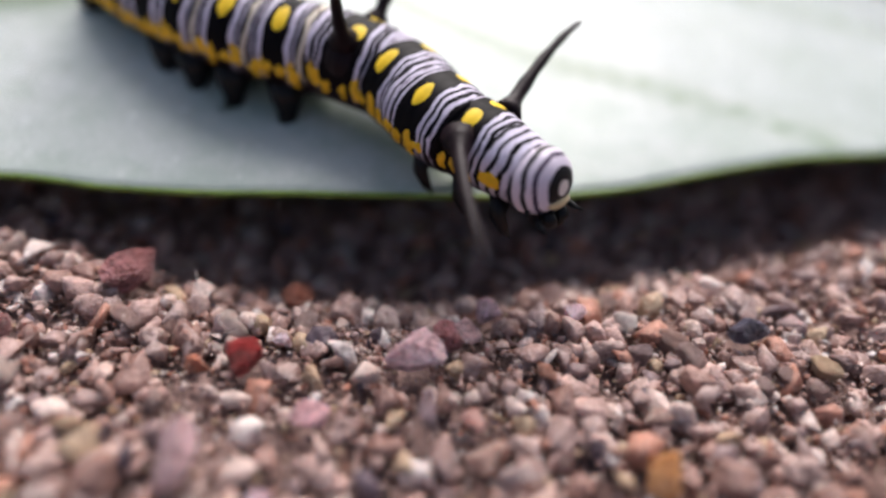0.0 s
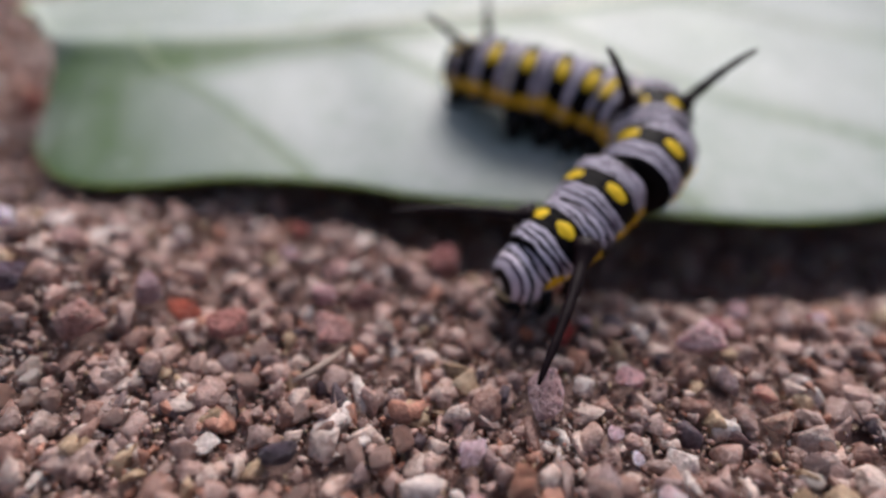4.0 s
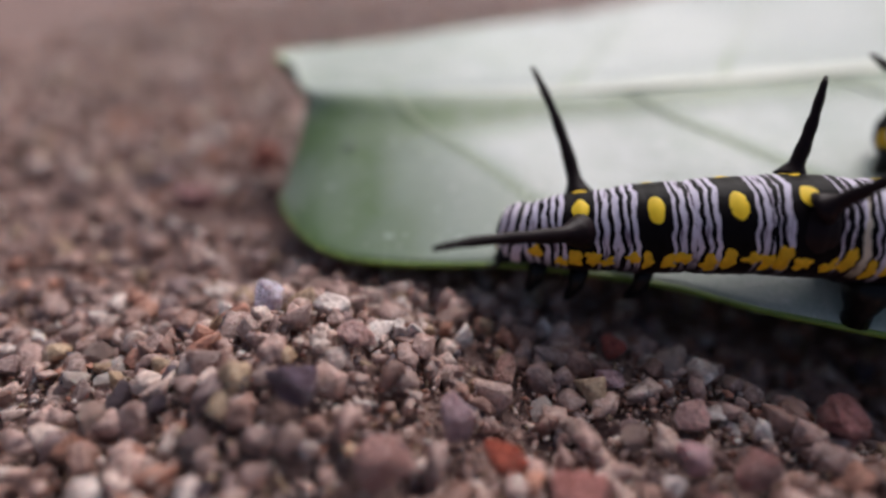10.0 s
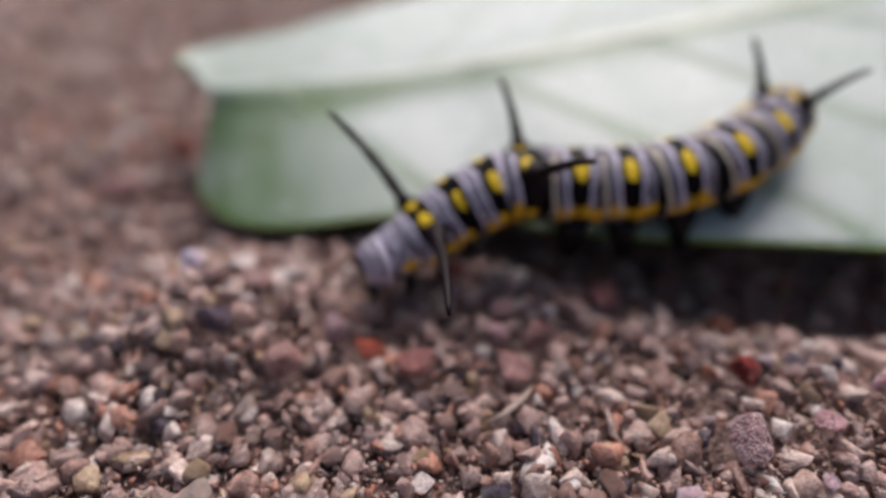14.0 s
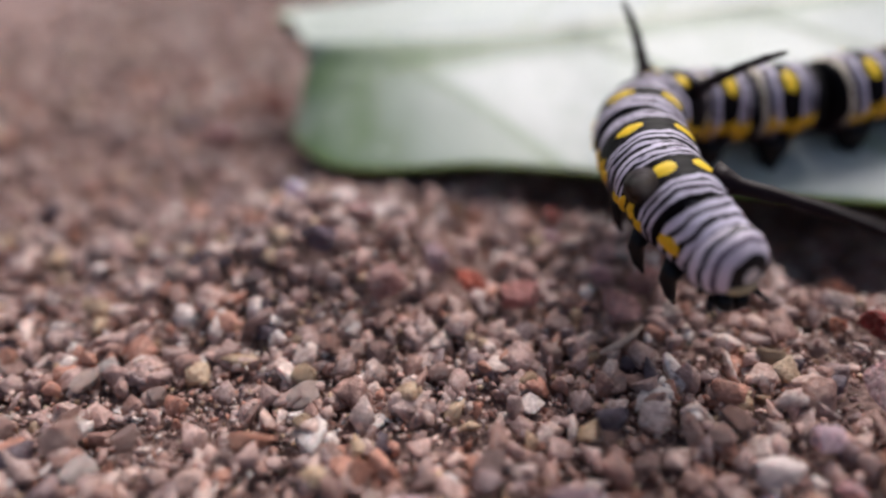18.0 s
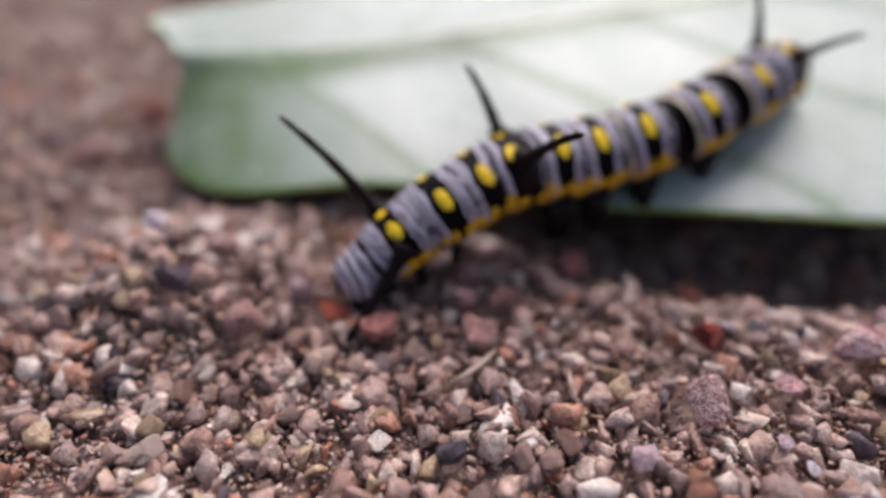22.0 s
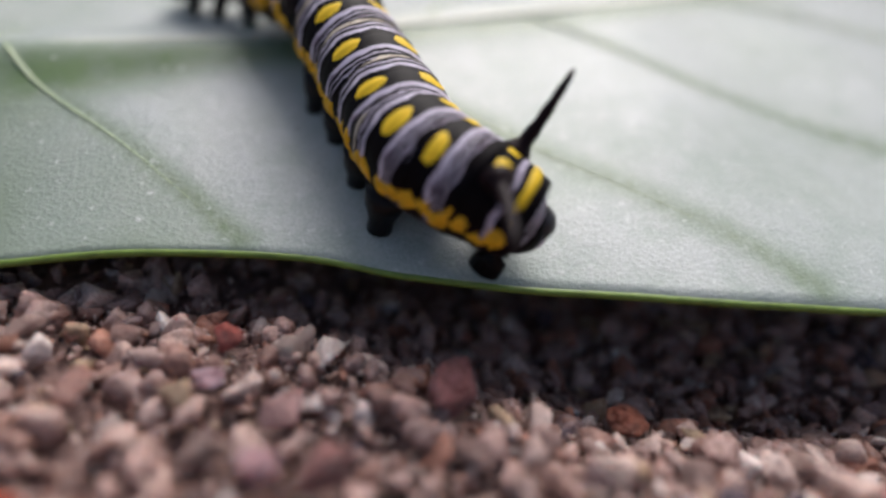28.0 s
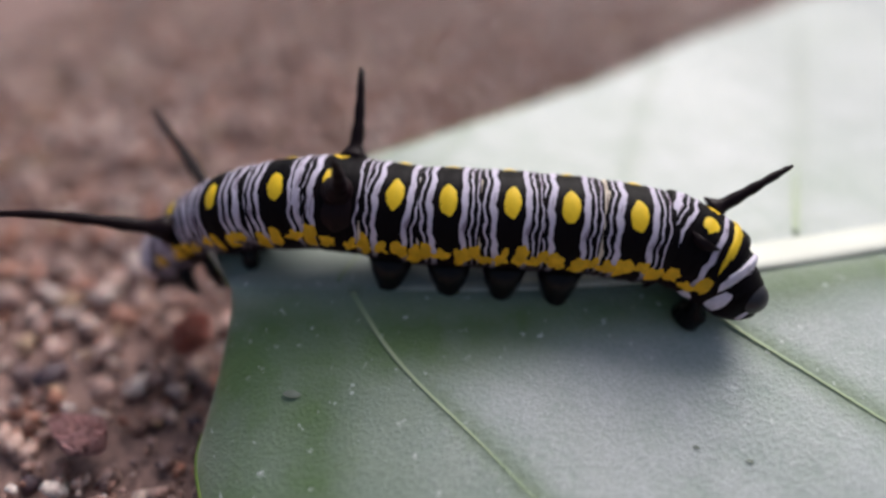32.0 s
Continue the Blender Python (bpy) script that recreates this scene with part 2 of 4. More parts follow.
GRAVEL, PEBBLE = stone("mixed gravel grains", True), stone("single pebble rock", False)
SOIL = plain("brown gritty soil", (0.31, 0.195, 0.17), 0.85, 1500, 0.8, 1.0, deep=0.0004)


def rock(name, colour):
    """One kind of half-clear stone: clouded, speckled and glinting."""
    m, n, l, b = material(name, 0.4, Specular_IOR_Level=0.5, Subsurface_Weight=0.35, Subsurface_Scale=0.0005, Subsurface_Radius=(1.0, 0.65, 0.5))
    cloud, fleck, grit = noise_node(n, l, 1.1, 4.0), noise_node(n, l, 4.5, 3.0), noise_node(n, l, 11, 2.0)
    c = mix(n, l, 1.0, colour, ramp(n, l, cloud.outputs[0], [(0.30, (0.68, 0.60, 0.58)), (0.5, (1.05, 1.05, 1.05)), (0.72, (1.3, 1.28, 1.26))]).outputs[0], "MULTIPLY")
    c = mix(n, l, 1.0, c, ramp(n, l, fleck.outputs[0], [(0.34, (0.62, 0.56, 0.54)), (0.5, (1, 1, 1))]).outputs[0], "MULTIPLY")
    l.new(c, b.inputs["Base Color"])
    l.new(math_node(n, l, "ADD", math_node(n, l, "MULTIPLY", fleck.outputs[0], 0.7), 0.05), b.inputs["Roughness"])
    bump(n, l, b, math_node(n, l, "ADD", fleck.outputs[0], math_node(n, l, "MULTIPLY", grit.outputs[0], 0.6)), 0.7, 0.15)
    return m


# ---- building helpers ----
def finish(bm, name, mat, smooth=True):
    me = bpy.data.meshes.new(name)
    bm.normal_update()
    bm.to_mesh(me)
    bm.free()
    for mt in mat if isinstance(mat, (list, tuple)) else [mat]:
        me.materials.append(mt)
    me.polygons.foreach_set("use_smooth", [smooth] * len(me.polygons))
    return me


def part(name, bm, mat, parent, label="", at=None, smooth=True):
    ob = new(name, finish(bm, name, mat, smooth))
    ob.parent = parent
    if at is not None:
        ob.matrix_basis = at
    return tagged(ob, label)


def skinned(bm, rings, closed=(True, True)):
    """Faces between rings of equal size; ends closed by fans."""
    vs = [[bm.verts.new(p) for p in r] for r in rings]
    k = len(vs[0])
    for a, b in zip(vs, vs[1:]):
        for i in range(k):
            bm.faces.new((a[i], a[(i + 1) % k], b[(i + 1) % k], b[i]))
    for end, shut, flip in ((vs[0], closed[0], True), (vs[-1], closed[1], False)):
        if shut:
            bm.faces.new(end[::-1] if flip else end)
    return bm


def tube(path, radii, around=10, flat=1.0):
    """A tapered bent tube through points; flat: its height over its width."""
    bm = bmesh.new()
    rings = []
    for i, p in enumerate(path):
        d = (path[min(i + 1, len(path) - 1)] - path[max(i - 1, 0)]).normalized()
        u = d.cross(Vector((0.3, 0.2, 1))).normalized()
        w = d.cross(u)
        rings.append([p + radii[i] * (math.cos(a) * u + flat * math.sin(a) * w) for a in (2 * math.pi * k / around for k in range(around))])
    skinned(bm, rings)
    bmesh.ops.recalc_face_normals(bm, faces=bm.faces)
    return bm


# ---- ground ----
# the leaf's near edge, from its tip on (mm)
NEAR = [(-12.5, 25.2), (-13.7, 21.8), (-13.3, 18.6), (-9.8, 13.4), (-4.5, 11.3), (2.8, 10.6), (10, 9.5), (15, 7.3), (21.5, 4.8), (31, 1.8), (40, 0.2), (56, -0.6), (83, -1), (112, 8)]
EDGE_X, EDGE_Y = zip(*NEAR[3:])


def relief(x, y):
    """The height of the ground in mm: a low heap at the leaf's tip, a hollow under its near edge, small unevenness."""
    h = 3.2 * math.exp(-((x + 9.5) / 6.5) ** 2 - ((y - 4.6) / 6) ** 2)
    d = y - float(np.interp(x, EDGE_X, EDGE_Y)) - 1.0
    deep = float(np.interp(x, (-2, 5, 9, 12, 20, 60), (0.0, 0.3, 1.6, 2.9, 4.5, 4.5)))
    wide = float(np.interp(x, (-6, 5, 11, 16, 22), (2.0, 3.2, 3.6, 4.9, 6.2)))
    h -= deep * (math.exp(-abs(d / wide) ** 3) if d < 0 else min(max((40 - d) / 12, 0), 1))
    h += 0.42 * noise.noise((x * 0.13, y * 0.13, 2.0)) + 0.30 * noise.noise((x * 0.36, y * 0.36, 7.0))
    return h


def ground():
    bm = bmesh.new()
    n = 150
    xs = [(-1 + 2 * i / n) for i in range(n + 1)]
    spread = lambda v: math.copysign(0.10 * abs(v) + 24.9 * abs(v) ** 11, v)  # noqa: E731

    def at(x, y):
        near = abs(x) < 0.3 and abs(y) < 0.3
        return x, y, (-0.0013 + (MM * relief(x / MM, y / MM) if near else 0) + 0.0003 * noise.noise((x * 160, y * 160, 3)))
    vs = [[bm.verts.new(at(spread(x) + 0.015, spread(y))) for x in xs] for y in xs]
    for j in range(n):
        for i in range(n):
            bm.faces.new((vs[j][i], vs[j][i + 1], vs[j + 1][i + 1], vs[j + 1][i]))
    return tagged(new("ground", finish(bm, "ground", SOIL)), "bare brown gritty soil under the gravel", "ground", kind="structure")


# stones with a look of their own: place and size in mm, label, colour
OWN = [(0.1, -0.1, 1.2, "orange-red angular pebble lying on the gravel", (0.57, 0.13, 0.08)),
       (8.1, -0.2, 1.15, "smooth pale pink pebble lying on the gravel", (0.71, 0.45, 0.48)),
       (9.0, 2.2, 1.15, "cream crystalline pebble under the leaf's edge", (0.66, 0.41, 0.39)),
       (21.2, -5.1, 1.2, "dark red pebble lying on the gravel", (0.30, 0.03, 0.03)),
       (19.3, -4.9, 0.75, "orange-brown pebble beside a dark red one", (0.48, 0.19, 0.12)),
       (23.0, -4.6, 0.6, "small white pebble beside a dark red one", (0.75, 0.60, 0.67)),
       (28.5, -7.2, 1.75, "large pale pink quartz pebble on the gravel", (0.88, 0.58, 0.61)),
       (30.6, -6.4, 1.2, "dusky rose pebble beside pale pink quartz", (0.48, 0.21, 0.22)),
       (-11.0, 7.6, 1.4, "shiny white pebble at the leaf's tip", (0.88, 0.75, 0.90)),
       (-17.6, 29.5, 2.2, "brick red stone behind the leaf's tip", (0.50, 0.15, 0.11)),
       (-21.0, 21.9, 2.3, "large brown stone behind the leaf's tip", (0.39, 0.20, 0.20)),
       (16.1, 2.2, 1.8, "reddish-brown rough pebble under the leaf's edge", (0.39, 0.17, 0.17)),
       (6.0, 4.4, 0.95, "grey-pink pebble under the leaf's edge", (0.55, 0.37, 0.42)),
       (6.6, 6.7, 0.95, "small red pebble under the leaf's edge", (0.46, 0.13, 0.11)),
       (0.8, 4.8, 1.15, "tan pebble near the leaf's edge", (0.57, 0.34, 0.29)),
       (-6.3, 4.8, 1.3, "light tan pebble near the leaf's edge", (0.59, 0.37, 0.35)),
       (-8.6, 1.7, 1.5, "dark violet-grey pebble on the gravel", (0.15, 0.10, 0.14)),
       (33.1, -5.0, 1.15, "pale grey pebble near the leaf's edge", (0.68, 0.48, 0.54)),
       (37.0, -6.6, 1.05, "white pebble on the gravel", (0.84, 0.62, 0.68)),
       (44.5, -10.4, 1.3, "dark slate pebble on the gravel", (0.08, 0.07, 0.11)),
       (23.7, -8.7, 1.0, "rounded pink pebble on the gravel", (0.73, 0.43, 0.46)),
       (28.3, -10.2, 1.0, "grey rounded pebble on the gravel", (0.32, 0.23, 0.25)),
       (30.2, -11.1, 0.9, "peach crystalline pebble on the gravel", (0.73, 0.41, 0.35)),
       (29.8, -12.4, 1.05, "flat tan pebble on the gravel", (0.68, 0.45, 0.37)),
       (36.3, -15.2, 1.25, "amber-brown rounded pebble on the gravel", (0.57, 0.26, 0.09)),
       (38.1, -18.3, 0.9, "rust-orange pebble on the gravel", (0.50, 0.16, 0.09)),
       (21.4, -11.6, 0.65, "small pinkish-white stone chip on the gravel", (0.80, 0.56, 0.64)),
       (22.0, -12.9, 0.5, "tiny white pebble on the gravel", (0.88, 0.76, 0.90)),
       (18.6, -9.2, 1.75, "large pale tan stone on the gravel", (0.73, 0.49, 0.51)),
       (31.3, -6.3, 1.0, "cream pebble on the gravel", (0.75, 0.48, 0.47)),
       (14.4, -11.4, 1.05, "pale wedge-shaped stone chip on the gravel", (0.71, 0.51, 0.58)),
       (14.0, -13.5, 0.8, "pink smooth pebble on the gravel", (0.75, 0.45, 0.46)),
       (12.6, -14.3, 0.9, "yellowish rounded pebble on the gravel", (0.68, 0.46, 0.37)),
       (10.8, -14.2, 0.85, "pale violet-grey stone chip on the gravel", (0.59, 0.44, 0.53)),
       (16.0, -16.4, 1.35, "long grey quartz pebble on the gravel", (0.64, 0.47, 0.52)),
       (14.4, -18.7, 1.4, "peach-coloured lump on the gravel", (0.75, 0.39, 0.32)),
       (6.6, -17.0, 1.35, "tan lumpy pebble on the gravel", (0.68, 0.46, 0.39)),
       (3.4, -14.9, 1.9, "grey wedge-shaped stone on the gravel", (0.52, 0.39, 0.44)),
       (-3.0, -15.2, 2.7, "large pale rounded stone on the gravel", (0.82, 0.58, 0.62)),
       (5.9, -9.9, 1.1, "blackish pebble on the gravel", (0.10, 0.08, 0.11)),
       (22.2, -15.2, 0.95, "white glassy pebble on the gravel", (0.84, 0.64, 0.70)),
       (-1.7, 1.4, 1.5, "grey-pink sugary lump of grit on the gravel", (0.52, 0.35, 0.39)),
       (-4.6, -0.9, 1.7, "tan crystalline lump on the gravel", (0.57, 0.33, 0.30)),
       (3.0, -1.5, 1.5, "rusty pink crumbly lump on the gravel", (0.55, 0.24, 0.22)),
       (10.4, -0.6, 1.4, "brown crumbly clod on the gravel", (0.41, 0.21, 0.20)),
       (8.6, -2.6, 1.5, "peach-coloured crystalline lump on the gravel", (0.66, 0.37, 0.35)),
       (24.0, 0.6, 1.5, "reddish-brown stone in the leaf's shade", (0.41, 0.16, 0.11)),
       (22.6, -19.6, 1.4, "orange long pebble on the gravel", (0.66, 0.29, 0.20))]


def grain_shapes(count, corners, seed, worn=0.0, rough=False):
    """Angular broken grains of unit size, with worn edges if asked for."""
    rnd = random.Random(seed)
    shapes = []
    for k in range(count):
        bm = bmesh.new()
        for _ in range(corners):
            d = Vector([rnd.gauss(0, 1) for _ in range(3)]).normalized()
            bm.verts.new(d * rnd.uniform(0.62, 1.12))
        hull = bmesh.ops.convex_hull(bm, input=bm.verts)
        bmesh.ops.delete(bm, geom=[v for v in bm.verts if not v.link_faces], context="VERTS")
        bmesh.ops.dissolve_limit(bm, angle_limit=0.30, verts=bm.verts, edges=bm.edges)
        if worn:
            bmesh.ops.bevel(bm, geom=bm.edges[:] + bm.verts[:], offset=worn, segments=1, profile=0.6, affect="EDGES")
        bmesh.ops.triangulate(bm, faces=bm.faces)
        if rough:
            bmesh.ops.subdivide_edges(bm, edges=[e for e in bm.edges if e.calc_length() > 0.3], cuts=1)
            bmesh.ops.triangulate(bm, faces=bm.faces)
            bmesh.ops.smooth_vert(bm, verts=bm.verts, factor=0.35, use_axis_x=True, use_axis_y=True, use_axis_z=True)
            for v in bm.verts:
                v.co *= 1 + 0.10 * noise.noise(v.co * 6.0 + Vector((seed, 0, 0)))
        if worn:
            for v in bm.verts:
                v.co *= 1 + 0.12 * noise.noise(v.co * 2.6 + Vector((k * 7.1, seed, 0)))
        bm.verts.index_update()
        shapes.append((np.array([v.co[:] for v in bm.verts]), np.array([[v.index for v in f.verts] for f in bm.faces])))
        bm.free()
    return shapes


def crumb_shapes(count, seed):
    """Rough lumps of caked grit of unit size."""
    shapes = []
    for k in range(count):
        bm = bmesh.new()
        bmesh.ops.create_icosphere(bm, subdivisions=3, radius=0.8)
        off = Vector((k * 5.3, seed, k * 1.7))
        for v in bm.verts:
            d = v.co.normalized()
            v.co *= 1 + 0.42 * noise.noise(d * 1.3 + off) + 0.20 * noise.noise(d * 3.3 + off) + 0.13 * abs(noise.noise(d * 7.5 + off))
        bm.verts.index_update()
        shapes.append((np.array([v.co[:] for v in bm.verts]), np.array([[v.index for v in f.verts] for f in bm.faces])))
        bm.free()
    return shapes


def gravel_bed():
    """All the loose grains that nobody could count, in one mesh."""
    rnd = np.random.default_rng(4)
    shapes = grain_shapes(26, 11, 5, 0.075) + grain_shapes(14, 10, 8) + grain_shapes(10, 7, 9) + crumb_shapes(14, 3.0)
    spots = []
    for x0, x1, y0, y1, each, small, large, first, last in (
            (-34, 66, -34, 12, 3.0, 0.26, 1.35, 0, 26), (-34, 66, 12, 26, 1.6, 0.35, 1.1, 26, 40), (-75, 130, 26, 150, 0.7, 0.6, 1.7, 26, 40),
            (-75, -34, -34, 26, 0.7, 0.5, 1.4, 26, 40), (66, 130, -34, 26, 0.7, 0.5, 1.4, 26, 40), (-28, 58, -26, 12, 14.0, 0.11, 0.34, 40, 50),
            (-20, 46, -20, 10, 0.26, 0.40, 1.2, 50, 64)):
        n = int((x1 - x0) * (y1 - y0) * each)
        size = small + (large - small) * rnd.random(n) ** 2.6
        spots.append(np.stack([rnd.uniform(x0, x1, n), rnd.uniform(y0, y1, n), size, rnd.integers(first, last, n)], 1))
    spots = np.concatenate(spots)
    for p in OWN:
        spots = spots[(spots[:, 0] - p[0]) ** 2 + (spots[:, 1] - p[1]) ** 2 > (p[2] * np.where(spots[:, 2] < 0.34, 0.35, 0.6) + spots[:, 2] * 0.45) ** 2]
    verts, faces, base = [], [], 0
    for x, y, size, kind in spots:
        co, fa = shapes[int(kind)]
        q = rnd.normal(size=4)
        q /= np.linalg.norm(q)
        w, i, j, k = q
        turn = np.array([[1 - 2 * (j * j + k * k), 2 * (i * j - k * w), 2 * (i * k + j * w)],
                         [2 * (i * j + k * w), 1 - 2 * (i * i + k * k), 2 * (j * k - i * w)],
                         [2 * (i * k - j * w), 2 * (j * k + i * w), 1 - 2 * (i * i + j * j)]])
        p = (co * (1, rnd.uniform(0.6, 1), rnd.uniform(0.5, 0.9)) * size) @ turn.T
        p += (x, y, -0.85 + 0.2 * size + rnd.uniform(-0.25, 0.45) + relief(x, y))
        verts.append(p)
        faces.append(fa + base)
        base += len(co)
    verts, faces = np.concatenate(verts) * MM, np.concatenate(faces)
    me = bpy.data.meshes.new("gravel")
    me.vertices.add(len(verts))
    me.vertices.foreach_set("co", verts.astype(np.float32).ravel())
    me.loops.add(faces.size)
    me.loops.foreach_set("vertex_index", faces.astype(np.int32).ravel())
    me.polygons.add(len(faces))
    me.polygons.foreach_set("loop_start", np.arange(0, faces.size, 3, dtype=np.int32))
    me.update(calc_edges=True)
    me.materials.append(GRAVEL)
    return tagged(new("gravel", me), "loose coarse pinkish-brown gravel and sand grains", "gravel", kind="stuff")


def pebble_mesh(seed, mat):
    (co, fa), = grain_shapes(1, 15, seed, 0.09, True)
    me = bpy.data.meshes.new("pebble")
    me.from_pydata([tuple(v) for v in co], [], [tuple(int(i) for i in f) for f in fa])
    me.materials.append(mat)
    return me


def pebbles():
    """Larger stones that lie singly on the gravel: first those with a look of their own, then the rest."""
    rnd = random.Random(11)
    for k, (x, y, size, label, colour) in enumerate(OWN):
        ob = new("pebble", pebble_mesh(200 + k, rock("rock of " + label.split(" lying")[0].split(" on the")[0], colour)))
        ob.matrix_basis = pose(x * MM, y * MM, (size * 0.5 - 0.35 + relief(x, y)) * MM, rnd.uniform(-20, 20), rnd.uniform(-20, 20), rnd.uniform(0, 360)) @ Matrix.Diagonal(
            (size * MM, size * rnd.uniform(0.7, 0.95) * MM, size * rnd.uniform(0.65, 0.85) * MM, 1))
        tagged(ob, label, "pebble", "pebbles on the gravel")
    kinds = [pebble_mesh(300 + k, PEBBLE) for k in range(10)]
    for k in range(340):
        x, y = rnd.uniform(-30, 60), rnd.uniform(-24, 12)
        size = rnd.uniform(0.65, 1.2)
        if any(math.hypot(x - q[0], y - q[1]) < q[2] + size * 0.9 for q in OWN):
            continue
        ob = new("pebble", kinds[k % 10])
        ob.matrix_basis = pose(x * MM, y * MM, (size * 0.35 - 0.55 + relief(x, y)) * MM, rnd.uniform(-30, 30), rnd.uniform(-30, 30), rnd.uniform(0, 360)) @ Matrix.Diagonal(
            (size * MM, size * rnd.uniform(0.6, 0.95) * MM, size * rnd.uniform(0.55, 0.85) * MM, 1))
        tagged(ob, "small angular brownish pebble on the gravel", "pebble", "pebbles on the gravel")


def straw():
    """A short splinter of dry stalk among the stones."""
    bm = tube([Vector(p) * MM for p in ((0, 0, 0), (0.9, 0.3, 0.15), (1.9, 0.9, 0.2), (2.8, 1.8, 0.1))], [0.12 * MM, 0.20 * MM, 0.18 * MM, 0.05 * MM], 7)
    ob = new("dry_stalk", finish(bm, "dry_stalk", plain("dry straw", (0.46, 0.34, 0.28), 0.6, 900, 0.6, 0.5)))
    ob.matrix_basis = pose(6.4 * MM, -6.0 * MM, (0.25 + relief(7.5, -5.5)) * MM)
    tagged(ob, "short splinter of dry tan stalk on the gravel", "stalk")


# ---- the leaf ----
MID = [(-12.6, 26.3), (-12.1, 26.2), (-10.6, 26.1), (-8, 26.0), (-4, 26.0), (3, 26.2), (10, 26.9), (14.5, 27.4), (21, 28.5), (30, 30), (38, 32), (52, 36), (78, 43), (112, 52)]
FAR = [(-13.8, 28), (-15.6, 30), (-14.9, 33), (-11, 35.6), (-4, 39), (5, 45.3), (12, 51), (21, 58.5), (30, 66), (42, 76), (54, 85), (70, 94), (95, 106), (122, 114)]


def along(points, u):
    """A smooth place on a row of points, u from 0 to its last index."""
    i = min(max(int(u), 0), len(points) - 2)
    f = u - i
    a, b, c, d = (points[min(max(i + k, 0), len(points) - 1)] for k in (-1, 0, 1, 2))
    return [0.5 * (2 * q + (r - p) * f + (2 * p - 5 * q + 4 * r - s) * f * f + (3 * q - p - 3 * r + s) * f ** 3) for p, q, r, s in zip(a, b, c, d)]


def leaf_at(u, v):
    """A place on the leaf's upper face in mm: u along it, v from -1 (near edge) over 0 (midrib) to 1 (far edge)."""
    n, m, f = along(NEAR, u), along(MID, u), along(FAR, u)
    e = n if v < 0 else f
    x, y = m[0] + (e[0] - m[0]) * abs(v), m[1] + (e[1] - m[1]) * abs(v)
    sag = max(0, u - 11.3) ** 2 * 2.6
    w = math.sqrt(v * v + 0.01) - 0.1 * (1 - abs(v)) - 0.005 * abs(v)
    high = 7.3 + 1.5 * min(max((m[0] - 5) / 47, 0), 1)
    z = high - (high - 2.2) * w ** 1.1 if v < 0 else high + 2.2 * w
    z += 0.28 * w * math.sin(x * 0.24 + 1.0) + 0.12 * noise.noise((x * 0.15, y * 0.15, 0))
    if v < 0:
        z += 0.2 * math.sin(w * math.pi) * math.cos(x * 0.37)
    z += 0.55 * math.exp(-(w * 8.5) ** 2)
    return Vector((x, y, max(z - sag, 0.6))) * MM


# side veins: start on the midrib, end at the edge (both along the leaf), side, thickness, bend
VEINS = [(3.62, 5.6, -1, 0.42, 0.0), (6.25, 9.3, -1, 0.50, 0.2), (8.7, 11.2, -1, 0.55, 0.2), (10.6, 12.6, -1, 0.55, 0.2),
         (3.4, 4.6, 1, 0.40, 0.0), (5.6, 7.2, 1, 0.50, 0.0), (7.9, 9.6, 1, 0.55, 0.0), (10.0, 11.6, 1, 0.55, 0.0)]


def vein_path(u0, u1, side, bend, steps=40):
    return [leaf_at(u0 + (u1 - u0) * (f + bend * f * (1 - f)), side * (0.03 + 0.93 * f)) for f in (k / steps for k in range(steps + 1))]


